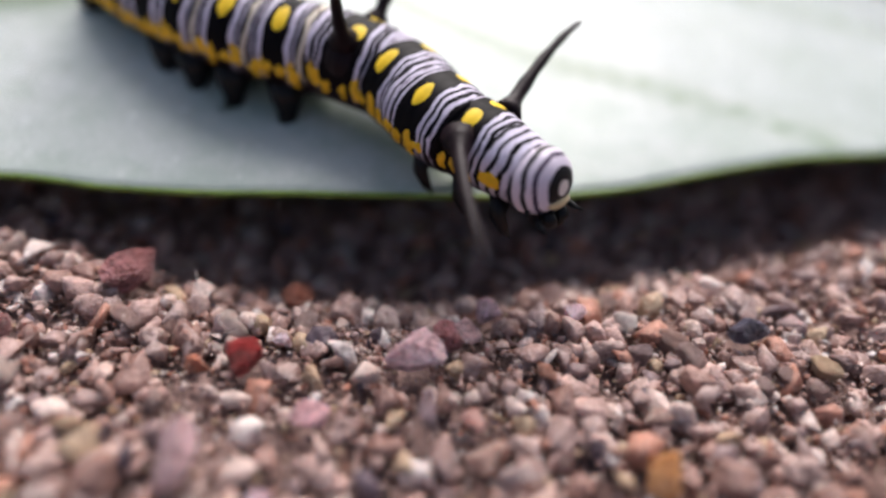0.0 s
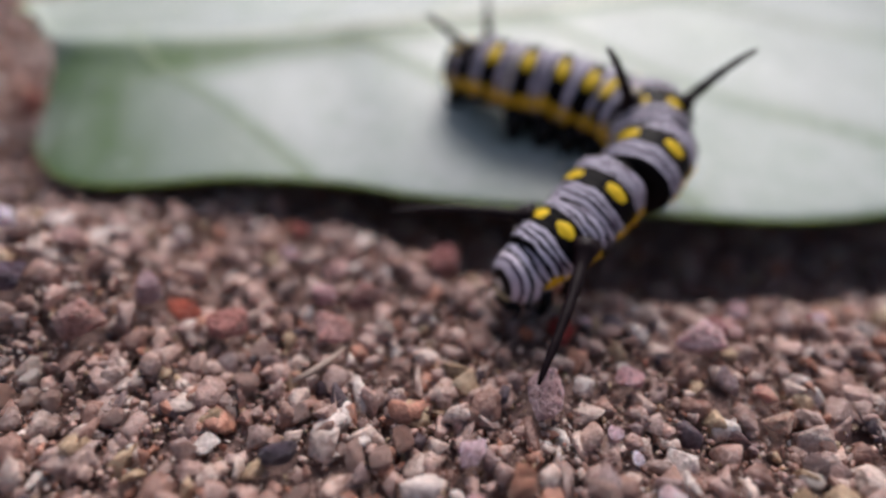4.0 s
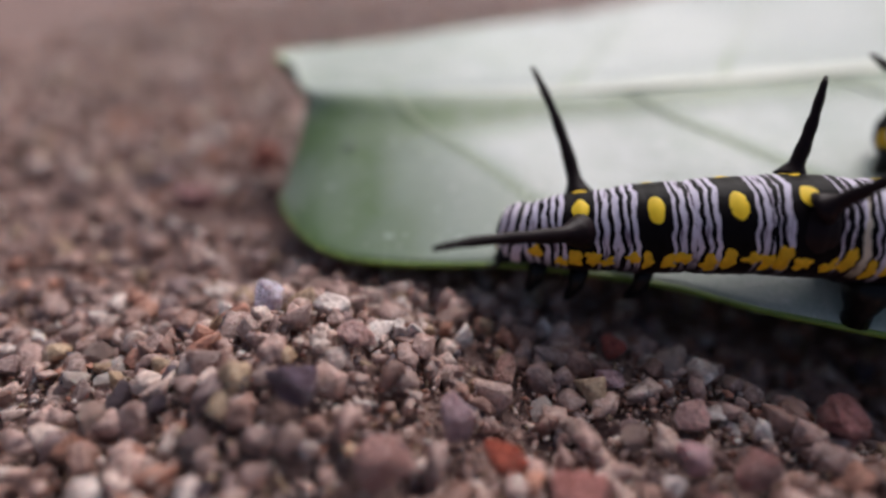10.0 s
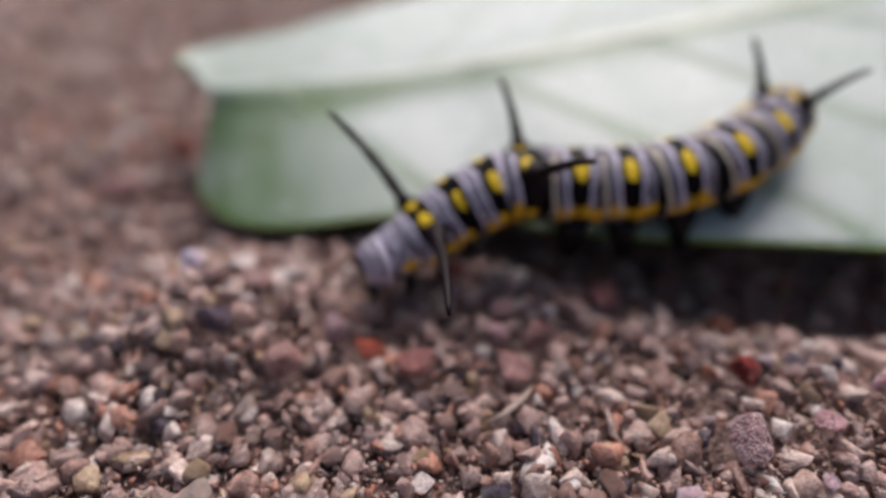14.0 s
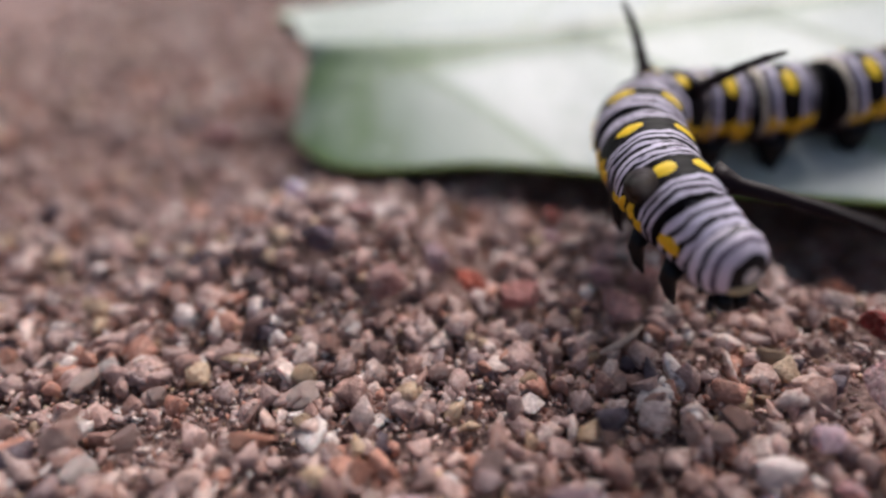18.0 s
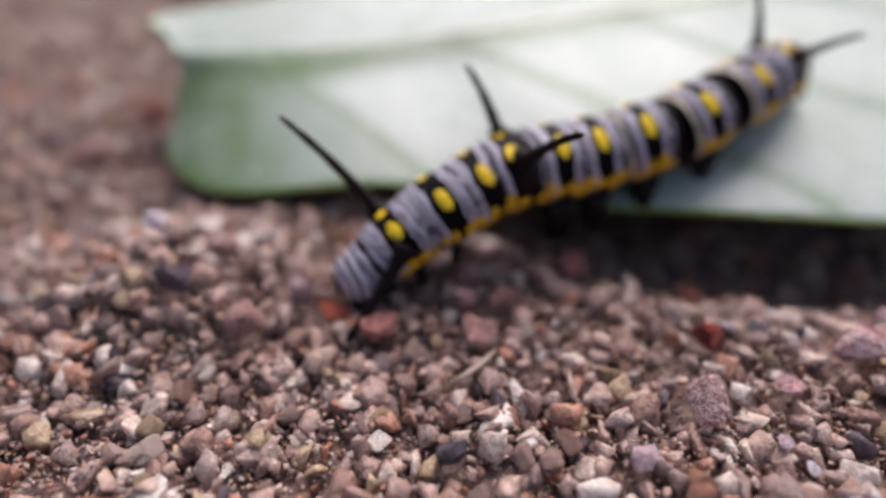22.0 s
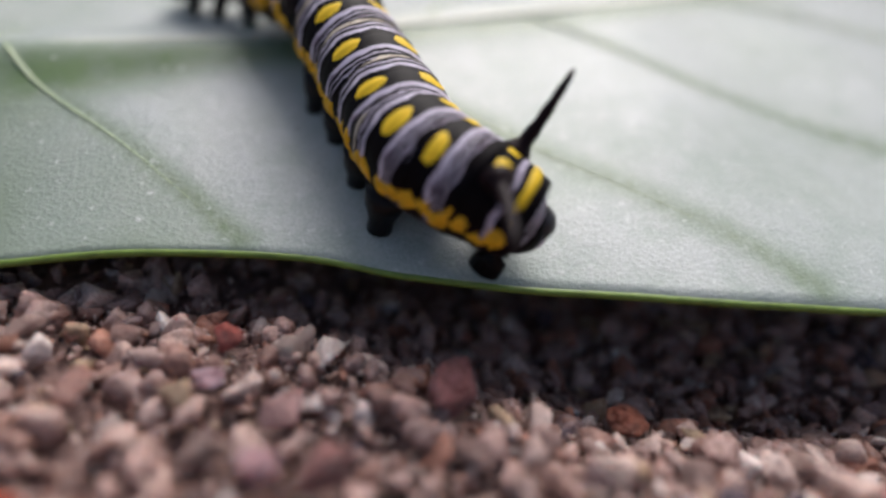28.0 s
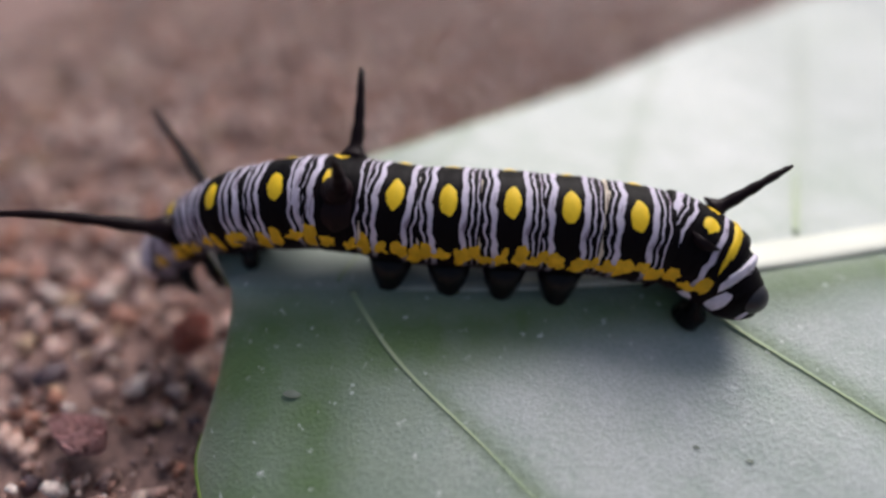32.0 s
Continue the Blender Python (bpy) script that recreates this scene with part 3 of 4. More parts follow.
def leaf():
    top = new("leaf")
    tagged(top, "broad pale whitish-green felted leaf lying underside up on the gravel", "leaf")
    bm = bmesh.new()
    felt = bm.verts.layers.float.new("thin_and_shaded")
    veins = [(np.array([p.xy[:] for p in vein_path(a, z, side, bend)]) / MM, side, thick) for a, z, side, thick, bend in VEINS]

    def thin(u, v):
        """How green a place is, 0 to 1: thin white felt, and painted shade by the midrib."""
        p = leaf_at(u, v) / MM
        q = np.array(p.xy[:])
        k = 0.0
        for path, side, thick in veins:
            if side * v >= -0.1:
                d = np.sqrt(((path - q) ** 2).sum(1)).min()
                k = max(k, (0.72 if side < 0 else 0.25) * math.exp(-(d / (1.8 * thick)) ** 2))
        rib = (p.xy - Vector(along(MID, u))).length
        if v < 0:
            # green beside the midrib, deepened and widened to paint in the caterpillar's shade
            low = min(max((6 - p.x) / 10, 0), 1)
            k = max(k, (0.86 + 0.12 * low) * math.exp(-((rib - 2.2 - 0.8 * low) / (1.6 + 1.6 * low)) ** 2))
        else:
            k = max(k, 0.25 * math.exp(-((rib - 1.8) / 0.6) ** 2))
        # the tip as far as the first side vein
        first = 3.62 + 1.98 * max(-v - 0.03, 0) / 0.93
        tip = min(max((first + 0.12 - u) / 0.35, 0), 1) * (0.12 + 0.24 * min(max((-0.02 - v) / 0.16, 0), 1)) if v < 0 else 0.3 * min(max((2.0 - p.x) / 13, 0), 1)
        tip = max(tip, 0.83 * min(max((1.2 - p.x) / 8, 0), 1) * (0.35 + 0.75 * min(max((-0.02 - v) / 0.16, 0), 1)))
        k = max(k, tip * (0.93 + 0.3 * noise.noise((p.x * 0.25, p.y * 0.25, 5))))
        far = min(max((abs(v) - 0.9) * 5, 0), 1)
        return min(max(k + 0.25 * far + 0.10 * noise.noise((p.x * 0.3, p.y * 0.3, 1)), 0), 1)

    nu, nv = 150, 72
    us = [13 * (i / nu) ** 1.05 for i in range(nu + 1)]
    vsn = [-1 + 2 * j / nv for j in range(nv + 1)]
    up = [[bm.verts.new(leaf_at(u, v)) for v in vsn] for u in us]
    for u, row in zip(us, up):
        for v, vert in zip(vsn, row):
            vert[felt] = thin(u, v)
    dn = [[bm.verts.new(leaf_at(u, v) - Vector((0, 0, (0.35 + 0.25 * (1 - abs(v))) * MM))) for v in vsn] for u in us]
    for i in range(nu):
        for j in range(nv):
            bm.faces.new((up[i][j], up[i + 1][j], up[i + 1][j + 1], up[i][j + 1]))
            bm.faces.new((dn[i][j], dn[i][j + 1], dn[i + 1][j + 1], dn[i + 1][j])).material_index = 1
    rim = [(i, 0) for i in range(nu + 1)] + [(nu, j) for j in range(1, nv + 1)] + [(i, nv) for i in range(nu - 1, -1, -1)] + [(0, j) for j in range(nv - 1, 0, -1)]
    for a, b in zip(rim, rim[1:] + rim[:1]):
        bm.faces.new((up[a[0]][a[1]], dn[a[0]][a[1]], dn[b[0]][b[1]], up[b[0]][b[1]])).material_index = 2
    bmesh.ops.recalc_face_normals(bm, faces=bm.faces)
    part("blade", bm, [LEAF, LEAF_BACK, LEAF_EDGE], top)
    # the thin bright margin
    for side in (-1, 1):
        pts = [leaf_at(13 * k / 160, side * 0.998) + Vector((0, 0, -0.14 * MM)) for k in range(161)]
        part("margin", tube(pts, [0.16 * MM] * 161, 8), LEAF_EDGE, top, "thin bright green leaf edge")
    # the midrib, thick and pale, running out at the tip
    pts = [leaf_at(3.0 + 10.0 * k / 120, 0) + Vector((0, 0, -0.16 * MM)) for k in range(121)]
    part("midrib", tube(pts, [(0.10 + 0.90 * min(1, k / 50) + 0.55 * (k / 120) ** 0.6) * MM for k in range(121)], 22, 0.26), RIB, top, "raised creamy white midrib")
    for u0, u1, side, thick, bend in VEINS:
        pts = [p + Vector((0, 0, -0.16 * thick * MM)) for p in vein_path(u0, u1, side, bend)]
        part("vein", tube(pts, [0.7 * thick * (1 - 0.7 * k / 40) * MM for k in range(41)], 12, 0.25), VEIN, top, "slender raised side vein")
    for x, y, size in ((21.6, 11.4, 0.6), (-8.6, 20.8, 0.42), (10.3, 17.8, 0.16), (12.3, 17.0, 0.18)):
        best = min(((u * 0.05, v * -0.02) for u in range(20, 200) for v in range(0, 50)),
                   key=lambda q: (leaf_at(*q).xy - Vector((x, y)) * MM).length)
        bm = bmesh.new()
        c = leaf_at(*best)
        rim = [bm.verts.new(c + Vector((math.cos(a) * size * (1 + 0.25 * math.sin(3 * a + x)), 0.75 * math.sin(a) * size, 0.02)) * MM)
               for a in (k * math.pi / 9 for k in range(18))]
        mid = bm.verts.new(c + Vector((0, 0, 0.07 * MM)))
        for a, b in zip(rim, rim[1:] + rim[:1]):
            bm.faces.new((a, b, mid))
        part("blemish", bm, SCAR, top, "small dark blemish")
    return top


# ---- the caterpillar ----
# name, middle along the body, half length, radius at its rear and front, skin (all mm)
BODY = [
    ("tail_segment", 1.0, 1.25, 1.37, 1.90, RUMP), ("tail_segment", 2.35, 0.9, 1.90, 2.21, RUMP),
    ("abdomen_segment", 4.1, 1.75, 2.26, 2.52, REAR), ("abdomen_segment", 7.5, 1.75, 2.57, 2.66, ABDOMEN),
    ("abdomen_segment", 10.9, 1.75, 2.67, 2.71, ABDOMEN), ("abdomen_segment", 14.35, 1.8, 2.72, 2.74, ABDOMEN),
    ("abdomen_segment", 17.85, 1.8, 2.74, 2.74, ABDOMEN), ("abdomen_segment", 21.35, 1.8, 2.73, 2.70, ABDOMEN),
    ("abdomen_segment", 25.2, 2.1, 2.68, 2.64, MIDDLE), ("abdomen_segment", 29.15, 1.9, 2.61, 2.52, THORAX),
    ("thorax_segment", 32.6, 1.75, 2.50, 2.35, THORAX), ("thorax_segment", 35.9, 1.65, 2.30, 2.04, THORAX),
    ("thorax_segment", 38.1, 1.1, 1.99, 1.64, COLLAR)]
STATIONS = [0, 4, 8, 12, 16, 20, 24.5, 28.5, 32.5, 36, 39.6]
CRAWL, FEEL = {}, {}
# ways of the short tentacles: seconds, then left and right (aside, ahead, up)
MIDDLE_PAIR = {0: ((-0.55, 0.05, 0.83), (0.55, 0.05, 0.83)), 3: ((-0.55, 0.05, 0.83), (0.55, 0.05, 0.83)), 6: ((-0.65, -0.55, 0.45), (0.5, 0.05, 0.86)), 7: ((-0.2, -0.55, 0.81), (0.1, -0.4, 0.9)), 9.5: ((-0.2, -0.55, 0.81), (0.1, -0.4, 0.9)),
               11: ((-0.65, -0.55, 0.45), (0.5, 0.05, 0.86)),
               23.5: ((-0.65, -0.45, 0.6), (0.5, 0.05, 0.86)), 24.5: ((-0.5, -0.35, 0.78), (0.55, 0.05, 0.83)), 29: ((-0.62, -0.25, 0.72), (0.6, -0.1, 0.8))}
REAR_PAIR = {0: ((-0.48, -0.55, 0.68), (0.48, -0.55, 0.68)), 9: ((-0.48, -0.55, 0.68), (0.48, -0.55, 0.68)),
             23: ((-0.6, -0.7, 0.35), (0.25, 0.1, 0.97)), 25: ((-0.3, -0.75, 0.6), (0.35, 0.6, 0.8)), 26.5: ((-0.5, -0.35, 0.65), (0.2, 0.0, 0.98)), 28.5: ((-0.75, -0.55, -0.3), None),
             29: ((-0.15, 0.1, -0.98), (0.5, -0.2, 0.85)), 32: ((-0.15, 0.1, -0.98), (0.35, -0.55, 0.75))}


def crawl(t, *places):
    CRAWL[t] = [Vector(p) * MM for p in places]


def feel(t, left, right):
    FEEL[t] = (left, right)


def spine(t, s):
    """The place and the forward way on the body's axis at s mm from the tail's end."""
    pts = CRAWL[t]
    u = np.interp(s, STATIONS, range(len(STATIONS)))
    if s > STATIONS[-1]:
        u = len(STATIONS) - 1
    e = 0.03
    p, q = Vector(along(pts, min(u + e, 10))), Vector(along(pts, max(u - e, 0)))
    return Vector(along(pts, u)), (p - q).normalized()


def body_pose(t, s):
    """The pose of a piece at s: y ahead, z up."""
    p, ahead = spine(t, s)
    side = ahead.cross(Vector((0, 0, 1)))
    side = side.normalized() if side.length > 1e-4 else Vector((1, 0, 0))
    up = side.cross(ahead)
    return Matrix(((side.x, ahead.x, up.x, p.x), (side.y, ahead.y, up.y, p.y), (side.z, ahead.z, up.z, p.z), (0, 0, 0, 1)))


def girth(y, half, r0, r1):
    """The radius of a piece at y mm from its middle."""
    f = (y + half) / (2 * half)
    q = abs(y) / half
    r = r0 + (r1 - r0) * min(max(f, -0.2), 1.2)
    return r * (1 - 0.055 * min(q, 1.0) ** 4 - 0.9 * max(0, q - 1.0) ** 2 + 0.010 * math.cos(y * 9.0))


def on_body(y, angle, half, r0, r1, lift=0.0):
    """A place on a piece's skin: angle in degrees from the back's middle, to the right."""
    r = girth(y, half, r0, r1) + lift
    a = radians(angle)
    z = r * math.cos(a)
    return Vector((r * math.sin(a), y, z * (0.97 if z > 0 else 0.90))) * MM


def barrel(half, r0, r1, closed_rear=False):
    bm = bmesh.new()
    ends = half + 0.42
    ys = [-ends + 2 * ends * k / 18 for k in range(19)]
    rings = []
    for y in ys:
        k = 1.0
        if closed_rear and y < -half * 0.2:
            k = math.sqrt(max(0.02, 1 - ((-half * 0.2 - y) / (ends - half * 0.2)) ** 2))
        rings.append([Vector((p.x * k, p.y, p.z * k)) for p in (on_body(y, 360 * i / 36, half, r0, r1) for i in range(36))])
    skinned(bm, rings)
    bmesh.ops.recalc_face_normals(bm, faces=bm.faces)
    return bm


def patch(y0, angle0, dy, dangle, half, r0, r1, lift=0.012, ragged=0.2, seed=0):
    """A low rounded swelling of the skin."""
    bm = bmesh.new()
    rings = []
    for k in range(5):
        q = 1 - k / 5
        ring = []
        for i in range(22):
            a = 2 * math.pi * i / 22
            edge = 1 + ragged * noise.noise((math.cos(a) * 1.3 + seed, math.sin(a) * 1.3, seed * 0.7))
            ring.append(on_body(y0 + dy * q * edge * math.cos(a), angle0 + dangle * q * edge * math.sin(a), half, r0, r1,
                                -0.02 + lift * (1 - q * q) + 0.03))
        rings.append(ring)
    skinned(bm, rings, closed=(False, True))
    bmesh.ops.recalc_face_normals(bm, faces=bm.faces)
    return bm


def horn(length, base, sweep):
    """A tapered bent fleshy tentacle along z, with a swollen foot."""
    pts, radii = [], []
    for k in range(15):
        f = k / 14
        pts.append(Vector((sweep * length * f * f * 0.5, 0.18 * length * f * f * (1 - f), length * f)) * MM)
        radii.append(base * (1.0 - 0.68 * f ** 0.65 + 0.75 * max(0, 0.13 - f) / 0.13 + 0.05 * math.sin(k * 1.9)) * (0.45 if k == 14 else 1) * MM)
    return tube(pts, radii, 12)


def caterpillar():
    top = tagged(new("caterpillar"), "black and lilac banded caterpillar with yellow spots and black tentacles", "caterpillar")
    moving = []
    for k, (name, s, half, r0, r1, mat) in enumerate(BODY):
        seg = part(name, barrel(half, r0, r1, k == 0), mat, top)
        moving.append((seg, s))
        for side in (-1, 1):
            if k >= 3 and k != 12 and k != 8:
                d = 18.0 if k < 9 else 17
                part("yellow_spot", patch(0, side * (35 if k < 11 else 27), 0.41 if k < 10 else 0.40, d, half, r0, r1, ragged=0.22, seed=k * 1.7 + side), SPOT, seg)
            if k == 8:
                part("yellow_spot", patch(0.35, side * 25, 0.42, 13, half, r0, r1, seed=k + side), SPOT, seg)
                part("tentacle_base", patch(-0.1, side * 62, 0.75, 24, half, r0, r1, 0.22, seed=k + side), HORN, seg)
            if k == 2:
                part("yellow_spot", patch(-0.08, side * 20, 0.38, 11, half, r0, r1, seed=k + side, ragged=0.5), SPOT, seg)
            if 2 <= k <= 11:
                for j, y in enumerate((-1.3, -0.62, 0.32, 1.05)):
                    part("side_spot", patch(y * half / 1.75, side * (100 + 5 * math.sin(k * 3 + j * 2)), 0.38, 12.0 + 4 * math.sin(k + j * 2.2), half, r0, r1, 0.13, 0.85, k + j * 3 + side), LOBE, seg)
            if k == 12:
                part("side_spot", patch(-0.2, side * 92, 0.6, 14, half, r0, r1, 0.1, 0.3, k + side), LOBE, seg)
            if k == 1:
                part("side_spot", patch(0.0, side * 118, 0.4, 14, half, r0, r1, 0.1, 0.3, k + side), PALE, seg)
            if k == 0:
                part("pale_band", patch(0.05, side * 88, 0.42, 34, half, r0, r1, 0.08, 0.3, k + side), PALE, seg)
            if 4 <= k <= 7:
                path = [Vector((side * 1.5, 0, -1.6)) * MM, Vector((side * 1.75, 0, -2.6)) * MM, Vector((side * 1.85, 0, -3.4)) * MM, Vector((side * 1.9, 0, -4.05)) * MM]
                leg = part("proleg", tube(path, [1.25 * MM, 0.95 * MM, 0.62 * MM, 0.66 * MM], 14), LEG, seg, "stubby black proleg")
            if k >= 10:
                h = 0.5 if k == 12 else 0.0
                path = [Vector((side * 1.0, 0.1, -1.5 + h * 0.6)) * MM, Vector((side * 1.35, 0.35, -2.5 + h)) * MM, Vector((side * 1.2, 0.75, -3.2 + h)) * MM, Vector((side * 0.95, 1.05, -3.7 + h)) * MM]
                part("leg", tube(path, [0.55 * MM, 0.42 * MM, 0.28 * MM, 0.07 * MM], 9), LEG, seg, "short pointed black leg")
            if k == 0:
                path = [Vector((side * 0.9, 0.2, -0.8)) * MM, Vector((side * 1.2, 0.0, -1.6)) * MM, Vector((side * 1.3, -0.1, -2.25)) * MM]
                part("proleg", tube(path, [0.95 * MM, 0.75 * MM, 0.8 * MM], 14), LEG, seg, "stubby black rear proleg")
        if k == 2:
            part("yellow_band", patch(-1.42, 0, 0.20, 52, half, r0, r1, 0.03, 0.8, 2.2), SPOT, seg, "ragged yellow band across the rump")
        if k == 1:
            part("pale_band", patch(-0.78, 0, 0.26, 70, half, r0, r1, 0.16, 0.3, 1.4), PALE, seg, "pale collar round the rump plate")
        if k == 0:
            bm = bmesh.new()
            bmesh.ops.create_uvsphere(bm, u_segments=24, v_segments=14, radius=0.88 * MM)
            bmesh.ops.transform(bm, matrix=Matrix.Translation((0, -0.72 * MM, 0.62 * MM)) @ Matrix.Diagonal((1.1, 1.0, 0.9, 1)), verts=bm.verts)
            part("rump_plate", bm, PLATE, seg, "rounded slate grey plate")
    # head
    bm = bmesh.new()
    bmesh.ops.create_uvsphere(bm, u_segments=36, v_segments=22, radius=1.68 * MM)
    for v in bm.verts:
        v.co.y *= 0.86
        v.co.z *= 1.04 if v.co.z > 0 else 0.95
        v.co.x *= 1 + 0.05 * math.cos(v.co.z / MM * 1.4)
        v.co.z -= 0.06 * MM * math.exp(-(v.co.x / MM / 0.25) ** 2) * (v.co.z > 0)
    head = part("head", bm, HEAD, top)
    moving.append((head, 39.5))
    bm = bmesh.new()
    bmesh.ops.create_uvsphere(bm, u_segments=20, v_segments=10, radius=0.7 * MM)
    bmesh.ops.transform(bm, matrix=Matrix.Translation((0, 1.30 * MM, -0.36 * MM)) @ Matrix.Diagonal((1.1, 0.45, 0.4, 1)), verts=bm.verts)
    part("face_band", bm, plain("cream face shell", (0.55, 0.43, 0.24), 0.4), head, "cream band above the mouth")
    for side in (-1, 1):
        bm = tube([Vector((side * 0.5, 1.0, -1.0)) * MM, Vector((side * 0.4, 1.45, -1.35)) * MM, Vector((side * 0.1, 1.55, -1.7)) * MM], [0.42 * MM, 0.36 * MM, 0.1 * MM], 9)
        part("jaw", bm, LEG, head, "dark jaw")
        bm = tube([Vector((side * 1.0, 1.0, -0.9)) * MM, Vector((side * 1.35, 1.5, -1.2)) * MM, Vector((side * 1.4, 1.95, -1.15)) * MM], [0.2 * MM, 0.13 * MM, 0.05 * MM], 7)
        part("feeler", bm, LEG, head, "tiny dark feeler")
        bm = bmesh.new()
        bmesh.ops.create_uvsphere(bm, u_segments=10, v_segments=6, radius=0.16 * MM)
        bmesh.ops.translate(bm, vec=Vector((side * 1.45, 0.75, -0.75)) * MM, verts=bm.verts)
        part("eye", bm, LEG, head, "tiny glossy black eye")
    horns = []
    for s, length, base, lift, out, stand in ((35.9, 8.2, 0.52, 1.0, 1.7, FEEL), (25.1, 4.9, 0.50, 1.9, 1.7, MIDDLE_PAIR), (4.0, 4.1, 0.46, 1.8, 1.35, REAR_PAIR)):
        for side in (-1, 1):
            ob = part("tentacle", horn(length, base, side * 0.25), HORN, top, "black fleshy tentacle")
            horns.append((ob, s, lift, out, stand, side))
    return moving, horns


def swing(rows, t, side):
    """The way of a tentacle at a time, on its segment."""
    k = 0 if side < 0 else 1
    known = [(u, Vector(v[k]).normalized()) for u, v in sorted(rows.items()) if v[k]]
    before = [q for q in known if q[0] <= t] or known[:1]
    after = [q for q in known if q[0] >= t] or known[-1:]
    (a, p), (b, q) = before[-1], after[0]
    f = 0 if a == b else (t - a) / (b - a)
    return (p * (1 - f) + q * f).normalized()


def motions(moving, horns):
    times = sorted(CRAWL)
    for ob, s in moving:
        walk(ob, [(t, body_pose(t, s)) for t in times])
    for ob, s, lift, out, stand, side in horns:
        rows = []
        for t in times:
            way = swing(stand, t, side)
            turn = way.to_track_quat("Z", "Y").to_matrix().to_4x4()
            rows.append((t, body_pose(t, s) @ Matrix.Translation(Vector((side * out, 0, lift)) * MM) @ turn))
        walk(ob, rows)


# how the body lies: seconds, then places on its axis in mm from the tail's end to the head
crawl(0, (14.6, 23.8, 9.2), (16.6, 21.1, 8.8), (18.6, 18.5, 8.5), (20.6, 16.1, 8.2), (22.5, 14.0, 8.0), (25.3, 11.8, 7.6), (29.1, 8.9, 7.3), (31.4, 6.3, 6.8), (32.5, 2.4, 6.5), (33.9, -0.1, 6.2), (35.5, -3.5, 6.0))
crawl(0.5, (15.5, 24.2, 9.3), (17.5, 21.5, 9.0), (19.5, 18.9, 8.7), (21.5, 16.5, 8.4), (23.5, 14.4, 8.1), (26.2, 12.3, 7.7), (29.7, 9.8, 7.3), (32.0, 6.9, 6.7), (32.9, 3.0, 6.2), (32.5, -0.6, 5.8), (31.8, -4.7, 4.7))
crawl(1, (17.8, 23.9, 9.3), (19.4, 20.5, 8.8), (21.1, 17.3, 8.3), (22.8, 14.5, 7.8), (24.7, 12.3, 7.5), (27.2, 10.5, 7.2), (30.1, 8.8, 7.4), (31.6, 6.2, 7.6), (31.8, 2.2, 7.5), (30.5, -1.3, 6.8), (28.2, -4.6, 5.8))
crawl(1.5, (19.1, 18.5, 7.7), (20.0, 16.5, 7.9), (21.3, 14.4, 8.0), (23.3, 12.2, 7.7), (25.2, 10.5, 7.2), (27.4, 9.1, 6.9), (29.9, 7.9, 6.6), (31.4, 7.0, 6.6), (31.9, 4.8, 6.7), (31.1, 1.8, 7.0), (30.0, -1.8, 6.7))
crawl(2, (19.4, 17.5, 7.4), (20.5, 15.7, 7.7), (21.9, 13.8, 7.8), (23.7, 11.6, 7.5), (25.5, 9.7, 7.0), (27.4, 7.9, 6.5), (30.0, 6.4, 6.4), (30.6, 4.7, 6.4), (29.6, 1.9, 6.3), (27.9, -0.6, 6.3), (25.4, -3.4, 5.1))
crawl(2.5, (19.7, 20.5, 8.2), (20.8, 18.2, 8.2), (21.9, 16.0, 8.1), (23.2, 13.7, 7.8), (24.7, 11.6, 7.4), (26.0, 9.2, 6.9), (27.3, 6.6, 6.4), (27.9, 4.4, 5.8), (27.8, 1.8, 4.6), (27.5, -0.7, 3.4), (27.2, -4.0, 1.2))
crawl(3, (20.6, 18.4, 7.8), (21.5, 15.8, 7.8), (22.5, 13.4, 7.7), (23.8, 11.3, 7.4), (25.4, 9.3, 6.9), (26.7, 7.1, 6.4), (29.0, 5.3, 6.2), (29.3, 4.1, 5.5), (28.2, 2.6, 4.2), (25.6, 1.4, 3.0), (21.8, 1.2, 1.8))
crawl(3.5, (20.0, 17.1, 7.4), (21.3, 15.3, 7.7), (22.8, 13.7, 7.8), (24.8, 12.3, 7.6), (27.1, 10.9, 7.3), (29.0, 9.1, 6.9), (30.6, 6.2, 7.1), (29.6, 3.2, 6.4), (26.5, 0.1, 5.0), (23.3, -2.0, 3.8), (20.2, -3.3, 2.6))
crawl(5.5, (20.1, 15.9, 7.1), (21.0, 14.5, 7.4), (22.4, 12.9, 7.6), (24.6, 11.4, 7.5), (26.7, 10.0, 7.1), (28.7, 7.8, 6.8), (28.9, 4.6, 6.0), (26.4, 2.3, 5.1), (22.7, 0.9, 4.0), (19.4, 0.8, 3.0), (15.4, 1.3, 1.4))
crawl(6, (20.0, 15.0, 6.9), (21.2, 14.3, 7.4), (22.8, 13.4, 7.7), (25.3, 12.1, 7.6), (27.8, 10.5, 7.3), (29.8, 8.0, 6.9), (30.5, 4.4, 6.2), (28.3, 2.4, 6.1), (24.2, 1.4, 5.6), (20.4, 1.5, 5.3), (16.4, 2.0, 5.3))
crawl(6.5, (19.5, 14.7, 6.9), (20.8, 14.6, 7.4), (22.6, 14.3, 7.9), (25.4, 13.8, 8.1), (28.3, 12.5, 7.9), (30.3, 10.1, 7.4), (30.4, 6.5, 6.6), (27.3, 5.2, 6.0), (22.8, 5.3, 5.5), (19.3, 6.4, 4.8), (17.1, 7.7, 4.6))
